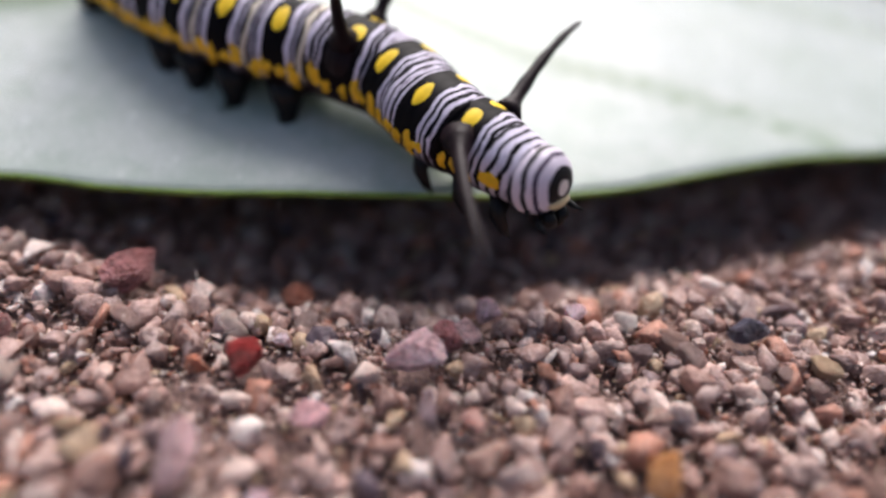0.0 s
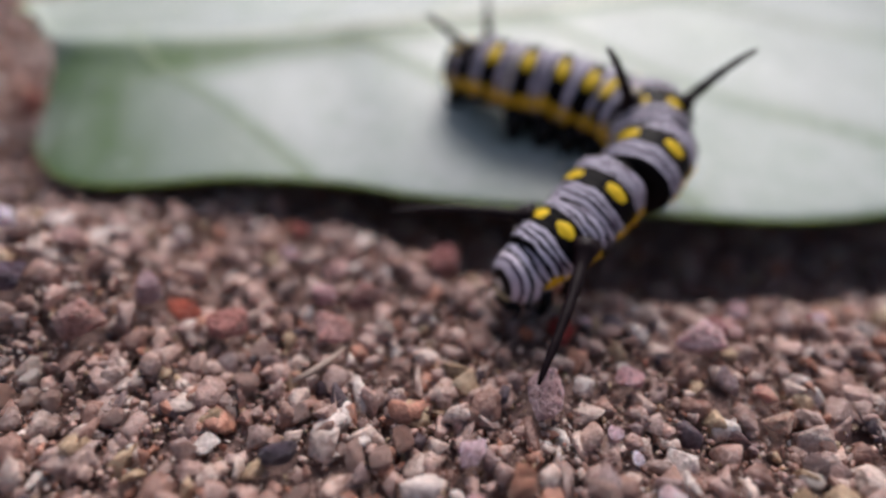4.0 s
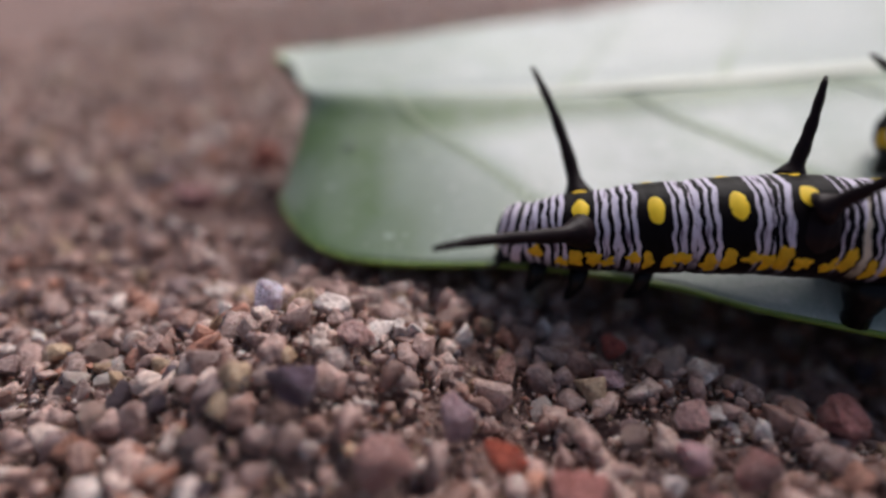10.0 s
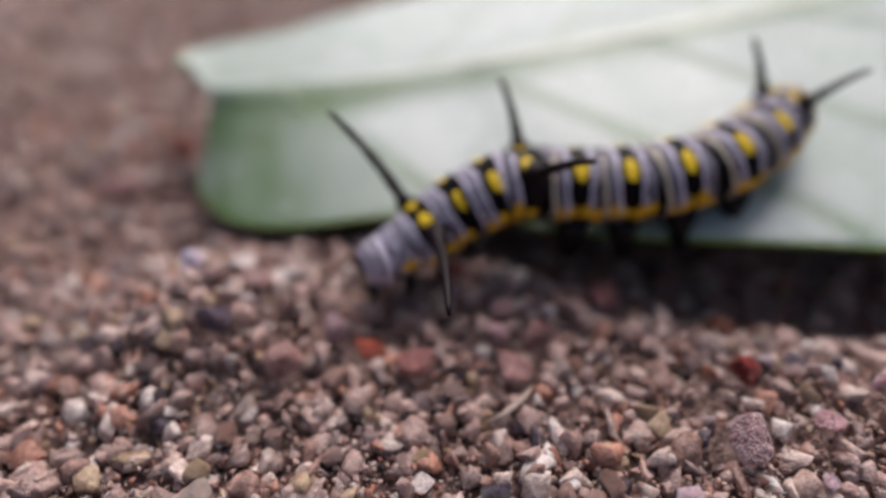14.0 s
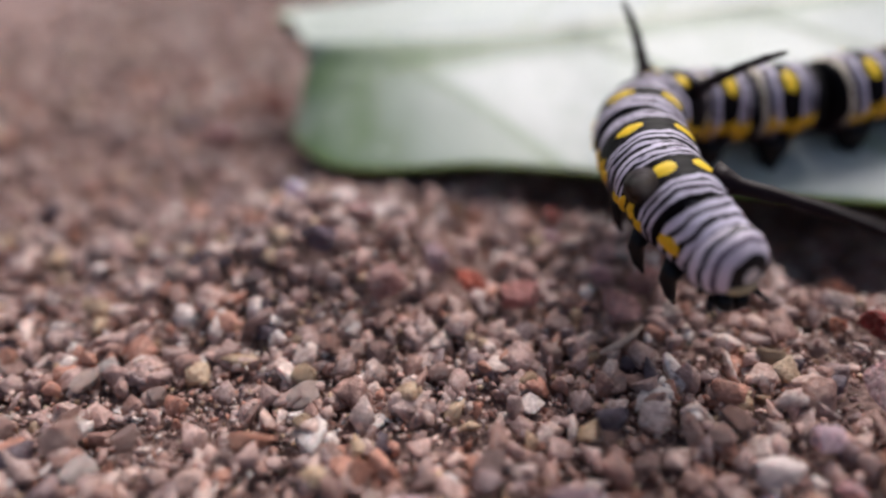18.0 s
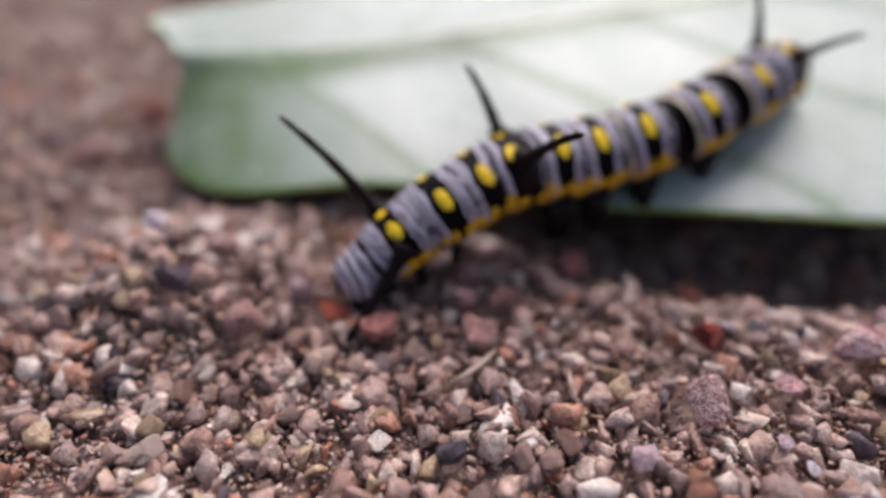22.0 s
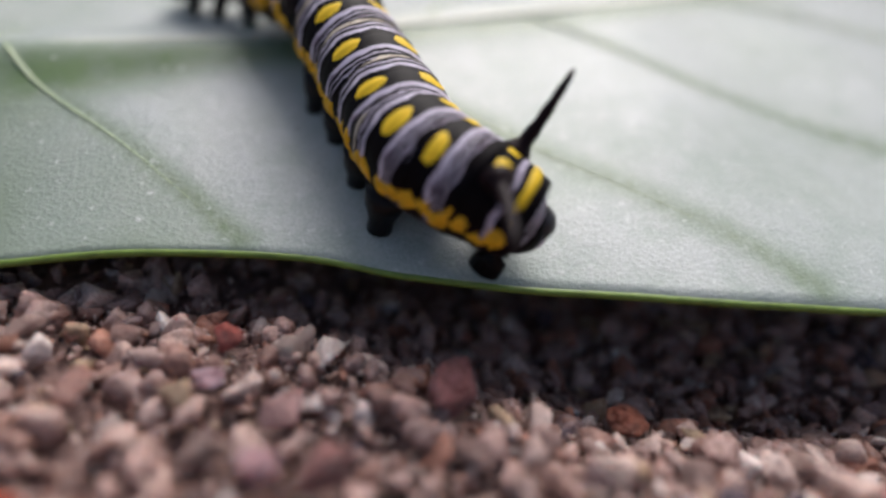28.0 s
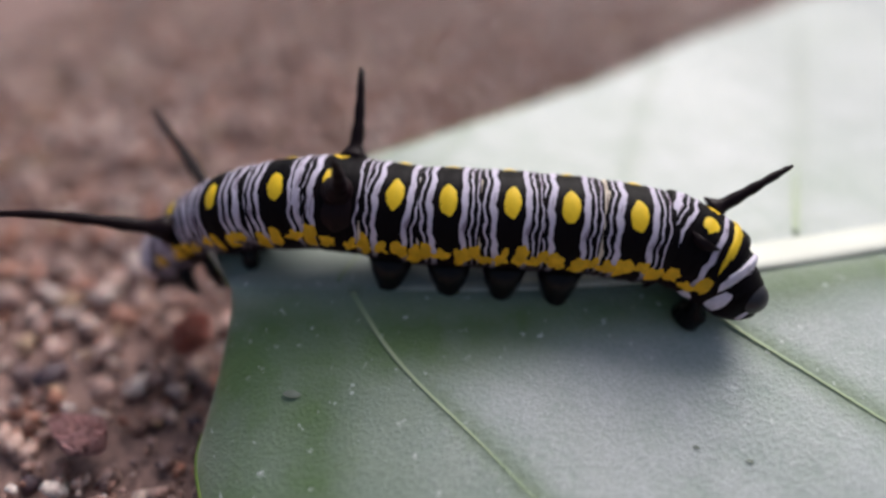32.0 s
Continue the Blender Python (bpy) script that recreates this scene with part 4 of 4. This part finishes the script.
crawl(7, (20.3, 15.1, 6.9), (21.5, 13.9, 7.5), (23.7, 12.8, 7.8), (26.0, 11.5, 7.5), (28.0, 9.9, 7.3), (28.9, 7.1, 6.5), (26.9, 5.3, 5.3), (23.5, 5.1, 5.2), (19.4, 5.4, 5.1), (16.4, 6.9, 4.5), (14.1, 8.4, 4.7))
crawl(7.5, (19.6, 14.4, 6.8), (20.9, 13.9, 7.5), (23.2, 13.4, 7.9), (25.6, 12.6, 7.8), (27.8, 10.8, 7.5), (28.8, 7.7, 6.9), (25.6, 5.5, 5.9), (21.9, 5.2, 5.6), (18.0, 5.9, 5.2), (15.1, 7.4, 4.7), (12.4, 9.2, 4.5))
crawl(8, (23.0, 16.2, 7.3), (24.7, 15.4, 8.0), (26.7, 14.0, 8.1), (28.5, 11.8, 7.8), (28.9, 9.1, 7.3), (27.3, 6.5, 6.3), (23.1, 5.8, 6.0), (19.7, 6.0, 5.9), (16.1, 7.1, 5.7), (13.1, 8.5, 5.5), (10.6, 9.9, 4.5))
crawl(8.5, (24.0, 15.3, 7.1), (25.9, 14.8, 7.6), (27.7, 13.8, 7.9), (29.8, 11.7, 7.9), (29.9, 8.6, 7.4), (26.9, 6.6, 6.3), (21.8, 6.6, 5.9), (18.0, 6.8, 5.7), (13.9, 7.7, 5.5), (10.8, 8.7, 5.1), (8.1, 9.5, 4.1))
crawl(9, (30.4, 15.3, 7.2), (32.0, 14.9, 7.7), (33.4, 13.6, 8.2), (33.7, 10.6, 8.4), (30.6, 7.5, 7.3), (25.1, 6.7, 5.9), (19.8, 7.6, 5.8), (16.2, 8.1, 5.9), (12.2, 8.8, 5.8), (8.8, 9.5, 5.4), (6.4, 10.4, 4.5))
crawl(9.5, (30.1, 17.1, 7.3), (30.8, 15.5, 8.2), (30.9, 13.6, 8.6), (30.3, 10.7, 8.1), (27.5, 8.3, 7.0), (23.1, 7.7, 6.2), (18.2, 8.6, 6.2), (14.4, 9.2, 6.1), (10.3, 9.8, 5.7), (7.1, 10.2, 5.0), (4.6, 10.0, 4.0))
crawl(10, (26.6, 18.1, 7.4), (27.1, 16.2, 8.2), (27.1, 14.1, 8.6), (26.4, 11.1, 8.0), (23.9, 8.8, 6.8), (19.8, 8.2, 6.1), (15.6, 8.8, 6.1), (12.3, 9.2, 5.9), (8.3, 9.6, 5.5), (4.9, 10.1, 5.0), (2.1, 10.9, 4.4))
crawl(10.5, (25.4, 17.1, 7.2), (25.8, 15.4, 8.0), (25.9, 13.3, 8.3), (25.3, 10.5, 7.7), (22.8, 8.2, 6.6), (18.8, 7.7, 5.9), (14.9, 8.5, 5.9), (11.8, 9.0, 5.8), (8.1, 9.2, 5.3), (5.1, 9.0, 4.7), (2.6, 8.0, 3.6))
crawl(11, (23.1, 17.1, 7.2), (23.4, 15.0, 7.8), (23.4, 12.7, 8.0), (22.7, 9.8, 7.2), (20.6, 7.8, 6.2), (17.6, 7.8, 5.8), (15.1, 8.8, 5.8), (12.7, 9.1, 5.9), (9.4, 8.4, 6.4), (6.5, 7.0, 7.2), (3.3, 5.1, 8.1))
crawl(11.5, (24.0, 17.9, 7.4), (24.4, 15.8, 8.0), (24.5, 13.5, 8.2), (23.9, 10.6, 7.4), (22.0, 8.5, 6.4), (19.4, 8.3, 6.2), (17.1, 9.2, 6.4), (15.4, 9.9, 6.4), (13.3, 10.6, 6.3), (11.0, 11.0, 6.0), (8.0, 11.1, 5.8))
crawl(12, (23.9, 17.6, 7.4), (24.4, 15.5, 8.0), (24.5, 13.2, 8.1), (23.9, 10.4, 7.3), (22.1, 8.3, 6.4), (19.7, 7.9, 6.1), (17.6, 8.7, 6.2), (15.8, 9.2, 6.3), (13.0, 8.8, 6.6), (9.9, 7.2, 7.3), (6.3, 5.1, 8.0))
crawl(12.3, (25.8, 18.2, 7.5), (26.3, 16.0, 8.2), (26.2, 13.6, 8.4), (25.3, 10.7, 7.5), (22.9, 8.5, 6.6), (19.6, 8.0, 6.1), (16.8, 8.6, 6.1), (15.3, 9.1, 6.1), (13.7, 9.3, 5.9), (12.1, 8.9, 5.8), (10.0, 7.1, 6.2))
crawl(12.5, (29.6, 17.6, 7.8), (27.9, 15.3, 7.6), (26.2, 13.1, 7.3), (24.4, 11.1, 7.1), (22.1, 9.6, 6.8), (18.8, 9.4, 6.6), (15.3, 10.0, 6.4), (13.7, 9.3, 6.2), (13.1, 7.2, 6.0), (13.5, 5.2, 5.6), (15.0, 2.8, 4.2))
crawl(12.6, (38.0, 14.2, 7.4), (34.8, 12.0, 7.2), (31.5, 9.9, 7.1), (27.8, 8.1, 6.6), (23.9, 6.7, 5.9), (19.5, 6.2, 5.6), (15.4, 6.0, 5.8), (13.4, 3.7, 5.9), (12.3, -0.2, 5.8), (11.9, -3.3, 6.0), (12.1, -6.5, 5.9))
crawl(12.7, (36.7, 11.6, 6.6), (33.6, 10.1, 6.6), (30.4, 8.6, 6.5), (26.9, 7.4, 6.4), (23.2, 6.6, 6.1), (18.3, 6.8, 6.0), (13.4, 6.4, 5.6), (11.5, 3.9, 5.3), (11.3, 0.2, 4.7), (11.6, -2.4, 4.1), (12.4, -5.2, 3.0))
crawl(12.8, (35.7, 12.1, 6.8), (32.4, 10.4, 6.6), (29.1, 8.7, 6.3), (25.8, 7.6, 6.2), (22.6, 7.0, 6.1), (18.2, 7.2, 6.1), (13.7, 6.8, 5.8), (11.4, 4.7, 5.4), (10.0, 1.6, 4.7), (9.4, -1.1, 4.2), (9.3, -3.9, 3.7))
crawl(12.9, (36.0, 11.8, 6.9), (32.3, 10.1, 6.6), (28.7, 8.5, 6.3), (25.0, 7.3, 6.0), (21.3, 6.5, 5.7), (17.6, 6.2, 5.6), (14.2, 6.2, 5.8), (11.9, 5.5, 5.9), (9.8, 3.9, 5.8), (8.1, 2.0, 5.3), (5.3, -0.5, 3.6))
crawl(13, (31.4, 12.6, 7.1), (29.8, 10.3, 6.9), (27.4, 8.2, 6.7), (23.6, 6.7, 6.1), (19.4, 6.7, 5.7), (16.6, 7.4, 5.7), (14.3, 8.6, 5.9), (12.5, 9.0, 6.0), (10.3, 7.6, 5.9), (7.8, 5.9, 5.5), (3.4, 4.3, 4.4))
crawl(13.5, (33.9, 13.2, 7.3), (31.3, 10.8, 7.1), (28.2, 8.6, 6.7), (24.0, 6.9, 6.1), (19.7, 6.7, 5.7), (15.9, 7.3, 5.6), (12.3, 8.4, 5.7), (9.7, 8.6, 5.7), (6.7, 8.0, 5.2), (4.1, 7.1, 4.7), (0.7, 6.0, 3.7))
crawl(15.5, (34.2, 13.1, 7.1), (31.3, 11.0, 6.9), (28.2, 9.0, 6.7), (23.8, 7.3, 6.2), (19.1, 6.4, 5.6), (15.4, 6.5, 5.5), (12.0, 6.4, 5.6), (9.9, 5.5, 5.4), (8.3, 3.6, 4.3), (6.9, 1.7, 3.0), (4.6, -0.7, 1.8))
crawl(16, (30.7, 14.4, 7.1), (28.5, 12.2, 7.0), (26.1, 10.0, 6.9), (22.3, 8.2, 6.4), (17.8, 7.5, 5.8), (14.3, 7.8, 5.6), (11.7, 8.1, 5.6), (9.5, 8.1, 5.7), (7.1, 8.0, 6.3), (4.4, 8.1, 7.6), (0.2, 8.6, 9.8))
crawl(16.5, (32.6, 13.1, 6.9), (29.7, 11.2, 6.8), (26.7, 9.4, 6.7), (22.5, 8.0, 6.3), (18.1, 7.5, 5.9), (15.0, 8.0, 5.8), (12.2, 9.0, 5.8), (10.0, 10.2, 5.9), (7.4, 11.6, 6.4), (4.6, 12.9, 7.8), (0.9, 14.5, 10.1))
crawl(17, (36.5, 13.5, 7.8), (32.9, 11.3, 7.5), (28.6, 9.2, 7.0), (23.4, 7.7, 6.2), (18.8, 7.4, 5.8), (14.7, 7.7, 5.6), (11.2, 7.8, 5.8), (8.4, 7.4, 5.7), (5.5, 6.1, 4.9), (3.2, 4.7, 4.1), (0.3, 3.2, 2.6))
crawl(17.5, (35.9, 11.7, 7.3), (32.3, 9.9, 6.9), (28.6, 8.2, 6.5), (23.7, 6.7, 5.9), (18.5, 6.2, 5.4), (14.7, 6.5, 5.3), (11.3, 6.3, 5.4), (8.8, 5.1, 4.9), (6.5, 2.6, 3.9), (4.5, 0.2, 2.9), (2.7, -2.3, 1.8))
crawl(18, (40.6, 15.2, 8.1), (37.3, 13.6, 7.9), (34.1, 12.0, 7.7), (30.0, 10.6, 7.3), (24.0, 9.7, 6.7), (18.4, 9.5, 6.4), (14.0, 8.6, 6.8), (11.1, 5.5, 7.1), (9.9, 0.8, 7.1), (9.7, -3.0, 7.0), (10.7, -6.6, 6.2))
crawl(18.5, (38.6, 18.9, 8.8), (35.7, 16.4, 8.6), (32.5, 14.0, 8.3), (27.9, 11.5, 7.6), (22.6, 9.5, 6.7), (17.8, 8.7, 6.2), (14.0, 7.0, 6.1), (13.4, 4.1, 6.0), (14.5, 0.2, 5.4), (15.7, -2.9, 4.6), (17.4, -6.1, 3.5))
crawl(19, (29.6, 13.3, 6.6), (28.6, 11.7, 6.8), (27.4, 10.1, 6.9), (25.1, 8.2, 6.6), (21.7, 6.6, 6.0), (18.0, 6.1, 5.5), (14.9, 5.4, 4.9), (15.2, 3.7, 4.0), (16.9, 0.5, 3.3), (18.7, -2.7, 2.8), (21.1, -6.3, 1.3))
crawl(19.5, (30.8, 14.1, 6.9), (29.2, 12.0, 6.9), (27.5, 10.0, 6.8), (24.4, 7.7, 6.4), (20.5, 5.9, 5.9), (16.9, 4.8, 6.0), (13.9, 2.9, 6.2), (13.6, 0.4, 5.6), (15.1, -2.2, 4.5), (16.8, -3.9, 3.2), (19.3, -5.9, 1.3))
crawl(20, (34.7, 13.0, 7.3), (31.8, 10.5, 7.1), (28.1, 8.2, 6.6), (23.3, 6.7, 6.0), (19.4, 6.4, 5.5), (16.2, 6.3, 4.9), (14.1, 5.2, 4.0), (13.7, 3.0, 3.5), (13.7, -0.5, 3.4), (13.6, -3.7, 3.4), (12.5, -7.0, 2.7))
crawl(20.5, (34.8, 14.8, 7.7), (32.1, 12.3, 7.3), (29.2, 9.9, 6.9), (25.0, 7.4, 6.3), (20.0, 5.8, 5.6), (15.8, 5.2, 5.2), (12.5, 4.6, 5.0), (10.5, 4.3, 4.6), (7.8, 4.5, 4.0), (5.5, 4.7, 3.6), (3.1, 4.1, 3.8))
crawl(21, (35.4, 14.1, 7.6), (32.4, 11.5, 7.5), (28.6, 9.1, 7.0), (23.6, 7.3, 6.2), (19.2, 6.6, 5.5), (15.9, 6.3, 5.3), (13.2, 6.2, 5.3), (11.0, 6.5, 5.4), (8.0, 7.2, 5.8), (4.4, 8.3, 6.9), (-0.2, 10.0, 8.6))
crawl(21.5, (38.7, 16.2, 8.6), (34.4, 14.2, 8.1), (30.1, 12.2, 7.6), (25.6, 10.5, 7.0), (20.9, 9.0, 6.3), (16.1, 8.0, 5.8), (12.2, 7.4, 5.5), (9.8, 7.0, 5.5), (6.9, 6.9, 5.5), (3.9, 6.8, 5.2), (0.3, 6.5, 4.6))
crawl(22, (36.9, 14.5, 7.9), (33.4, 12.2, 7.8), (29.1, 9.9, 7.3), (23.8, 7.8, 6.3), (19.1, 6.9, 5.6), (15.7, 6.3, 5.4), (12.7, 5.8, 5.3), (10.3, 5.2, 4.8), (7.4, 4.0, 4.1), (4.6, 2.8, 2.9), (1.9, 1.8, 1.3))
crawl(22.5, (30.4, 9.4, 6.1), (27.6, 7.9, 6.2), (24.0, 6.6, 6.2), (19.6, 5.8, 5.7), (16.2, 5.7, 5.3), (13.7, 5.9, 5.6), (11.2, 6.4, 5.6), (9.4, 7.6, 5.4), (7.0, 10.0, 5.4), (5.2, 12.2, 5.6), (3.4, 14.4, 5.9))
crawl(23, (34.0, 11.5, 7.1), (30.7, 9.5, 7.0), (26.8, 7.6, 6.6), (22.3, 6.2, 5.9), (18.5, 5.8, 5.4), (15.5, 6.6, 5.5), (12.2, 8.0, 5.8), (10.2, 9.8, 6.0), (8.8, 12.4, 6.2), (8.5, 13.9, 6.2), (8.7, 15.5, 6.8))
crawl(23.5, (36.3, 9.7, 6.9), (32.3, 8.4, 6.8), (27.6, 7.3, 6.7), (22.5, 6.8, 6.1), (18.0, 7.2, 5.7), (14.6, 8.7, 5.9), (11.2, 11.3, 6.5), (9.4, 13.3, 7.0), (8.8, 15.5, 7.4), (9.0, 16.7, 7.2), (9.5, 18.4, 7.4))
crawl(24, (35.7, 6.7, 6.1), (31.7, 6.2, 6.3), (26.9, 5.9, 6.3), (21.8, 6.0, 5.9), (17.8, 6.4, 5.5), (14.5, 7.9, 5.7), (11.8, 10.6, 6.4), (10.7, 12.9, 7.0), (10.8, 14.9, 7.3), (11.3, 16.7, 7.2), (12.0, 18.9, 7.7))
crawl(24.5, (31.6, 5.9, 5.1), (27.3, 6.5, 6.0), (24.1, 6.4, 6.2), (20.5, 6.7, 6.0), (17.1, 7.4, 5.7), (14.4, 9.4, 6.1), (13.1, 12.6, 7.1), (13.4, 14.8, 7.8), (13.9, 17.0, 8.1), (13.8, 18.8, 8.0), (14.3, 21.0, 8.5))
crawl(25, (30.8, 4.8, 4.6), (26.3, 5.9, 5.8), (24.1, 5.8, 5.8), (20.0, 6.4, 5.5), (15.9, 7.8, 5.5), (13.4, 9.9, 6.1), (13.7, 12.8, 7.2), (14.3, 15.2, 7.9), (14.0, 17.6, 8.4), (13.5, 19.8, 8.3), (13.5, 21.8, 8.5))
crawl(25.5, (27.1, 3.8, 4.1), (24.2, 5.1, 5.6), (21.9, 5.6, 5.8), (18.6, 6.5, 5.7), (15.5, 8.4, 5.9), (13.6, 11.5, 6.7), (13.9, 15.5, 8.0), (14.2, 18.5, 8.9), (14.3, 21.7, 9.4), (14.1, 24.5, 9.5), (14.3, 27.6, 10.1))
crawl(26, (26.7, 4.5, 4.5), (23.4, 5.8, 5.5), (20.4, 6.7, 5.4), (17.2, 8.2, 5.3), (14.6, 10.5, 6.2), (13.9, 14.3, 7.5), (14.5, 19.6, 9.1), (14.3, 24.3, 10.2), (13.9, 29.6, 11.3), (13.3, 34.1, 12.1), (12.6, 38.6, 13.1))
crawl(26.5, (23.7, 4.7, 4.3), (21.5, 5.3, 5.4), (18.8, 6.3, 5.7), (16.2, 8.0, 5.9), (14.7, 10.8, 6.6), (14.1, 14.5, 7.6), (14.2, 19.3, 8.9), (13.9, 23.5, 10.1), (13.0, 28.2, 11.0), (11.7, 32.2, 11.5), (10.2, 36.2, 11.9))
crawl(28.5, (19.0, 7.3, 4.9), (17.6, 8.4, 6.0), (16.5, 10.4, 6.6), (15.7, 12.9, 7.1), (15.0, 16.7, 8.2), (13.8, 21.2, 9.8), (11.4, 25.3, 11.1), (8.8, 27.7, 11.3), (6.0, 29.8, 11.1), (3.2, 31.3, 10.8), (0.1, 32.6, 10.4))
crawl(29, (17.4, 8.3, 5.0), (16.5, 9.6, 6.1), (16.2, 12.0, 6.9), (15.7, 15.2, 7.6), (14.4, 19.7, 8.9), (12.2, 24.7, 10.8), (8.9, 29.2, 12.1), (5.6, 31.0, 11.9), (2.4, 33.1, 11.6), (-0.7, 34.3, 11.3), (-4.4, 35.2, 11.0))
crawl(29.5, (16.5, 11.3, 5.8), (15.7, 13.0, 7.1), (15.7, 15.4, 8.0), (14.9, 18.1, 8.7), (13.4, 21.4, 9.4), (11.4, 25.5, 10.7), (7.8, 29.1, 11.8), (4.2, 30.5, 11.6), (0.3, 31.6, 11.3), (-3.1, 32.4, 11.1), (-6.7, 33.4, 10.8))
crawl(30, (16.5, 15.5, 6.9), (15.2, 17.1, 8.2), (14.3, 19.1, 9.0), (13.2, 20.7, 9.4), (11.5, 22.7, 9.8), (8.9, 25.3, 10.5), (4.9, 27.5, 11.4), (1.5, 27.8, 11.0), (-1.8, 27.8, 10.5), (-5.1, 28.1, 9.9), (-9.2, 28.4, 8.9))
crawl(30.5, (15.6, 17.6, 7.5), (14.3, 19.1, 8.7), (12.9, 21.2, 9.5), (11.2, 23.3, 10.0), (8.9, 25.5, 10.6), (5.4, 27.2, 11.1), (1.4, 28.2, 11.1), (-1.7, 28.8, 11.2), (-5.6, 29.0, 10.9), (-9.5, 29.0, 10.5), (-13.8, 29.0, 9.7))
crawl(31, (13.8, 20.7, 8.3), (12.7, 22.3, 9.5), (10.9, 24.0, 10.3), (8.4, 25.6, 10.7), (5.4, 26.6, 10.8), (1.8, 27.2, 10.8), (-2.7, 27.8, 11.1), (-6.0, 28.5, 11.2), (-10.4, 29.1, 11.2), (-14.6, 29.6, 10.9), (-18.8, 30.3, 10.1))
crawl(31.5, (12.7, 23.4, 8.9), (11.0, 25.2, 10.3), (7.8, 26.5, 10.8), (4.5, 27.4, 11.0), (1.3, 28.0, 11.0), (-2.2, 28.4, 11.2), (-6.1, 28.8, 11.4), (-8.9, 29.1, 11.6), (-12.4, 29.2, 11.4), (-15.6, 29.8, 10.6), (-19.2, 30.7, 8.6))
crawl(32, (13.5, 23.4, 8.9), (11.4, 25.6, 10.4), (7.8, 26.5, 10.9), (4.2, 27.1, 11.0), (0.9, 27.4, 11.1), (-2.4, 27.8, 11.1), (-5.7, 28.3, 11.4), (-8.3, 28.6, 11.4), (-11.9, 29.3, 10.5), (-15.3, 30.7, 8.5), (-18.6, 31.8, 5.6))
feel(0, (-0.90, -0.29, 0.33), (0.72, 0.66, 0.02))
feel(0.5, (-0.60, 0.74, 0.29), (0.88, -0.37, -0.29))
feel(1, (-0.62, 0.70, 0.37), (0.83, -0.18, 0.53))
feel(1.5, (-0.84, 0.18, 0.52), (0.69, -0.58, 0.43))
feel(2, (-0.68, -0.72, -0.13), (0.96, 0.26, -0.07))
feel(2.5, (-0.92, -0.22, 0.33), (0.66, 0.47, 0.58))
feel(3.5, (-0.61, 0.79, -0.04), (0.70, 0.60, 0.20))
feel(5.5, (-0.60, 0.75, -0.20), (0.56, 0.48, 0.67))
feel(6, (-0.42, 0.91, -0.03), (0.30, 0.01, 0.96))
feel(6.5, (-0.31, 0.88, 0.37), (0.58, 0.73, 0.35))
feel(7, (0.17, 0.95, 0.26), (0.62, 0.72, 0.31))
feel(7.5, (-0.30, 0.90, 0.25), (0.50, 0.72, 0.48))
feel(8, (-0.71, 0.36, 0.61), (0.75, 0.21, 0.63))
feel(8.5, (-0.70, 0.60, 0.40), (0.30, 0.55, 0.78))
feel(9, (-0.67, 0.64, 0.38), (0.62, 0.11, 0.77))
feel(9.5, (-0.65, 0.70, 0.25), (0.59, 0.69, 0.42))
feel(10, (-0.71, 0.63, 0.30), (0.63, 0.17, 0.75))
feel(10.5, (-0.70, 0.65, 0.25), (0.44, 0.59, 0.68))
feel(11, (-0.62, 0.70, 0.36), (0.52, 0.65, 0.55))
feel(12, (-0.58, 0.75, 0.31), (0.02, 0.70, 0.72))
feel(13, (-0.99, 0.02, 0.15), (0.28, -0.08, 0.96))
feel(13.5, (-0.95, 0.20, 0.20), (0.36, 0.14, 0.92))
feel(15.5, (-0.80, 0.22, 0.56), (0.61, -0.51, 0.61))
feel(16, (0.61, -0.43, 0.66), (0.67, 0.57, 0.47))
feel(17.5, (-0.35, 0.90, -0.25), (0.31, 0.58, 0.76))
feel(18.5, (-0.80, 0.40, 0.40), (0.69, 0.68, 0.24))
feel(19, (-0.79, 0.23, 0.57), (0.50, -0.50, -0.60))
feel(20, (-0.35, 0.62, 0.70), (0.90, -0.44, -0.04))
feel(20.5, (-0.50, 0.80, 0.20), (0.53, -0.04, 0.84))
feel(21, (-0.85, 0.0, 0.50), (0.79, 0.57, 0.23))
feel(21.5, (-0.35, 0.90, -0.20), (0.05, 0.68, 0.73))
feel(22, (-0.30, 0.90, -0.30), (0.42, 0.00, 0.91))
feel(22.5, (-0.82, 0.57, 0.11), (0.67, 0.59, 0.46))
feel(23, (-0.93, 0.32, 0.16), (0.52, 0.76, 0.38))
feel(24, (-0.90, 0.18, 0.39), (0.50, 0.87, 0.02))
feel(25, (-0.85, 0.01, 0.53), (0.31, 0.92, 0.24))
feel(30, (-0.93, -0.13, 0.34), (0.63, 0.21, 0.75))
feel(32, (-0.60, 0.35, 0.65), (0.51, 0.32, 0.80))
feel(3, (-0.60, 0.20, -0.75), (0.80, 0.55, 0.20))
feel(17, (-0.50, 0.35, -0.80), (0.75, 0.60, 0.30))

ground()
leaf()
moving_parts, tentacles = caterpillar()
straw()
pebbles()
gravel_bed()
motions(moving_parts, tentacles)
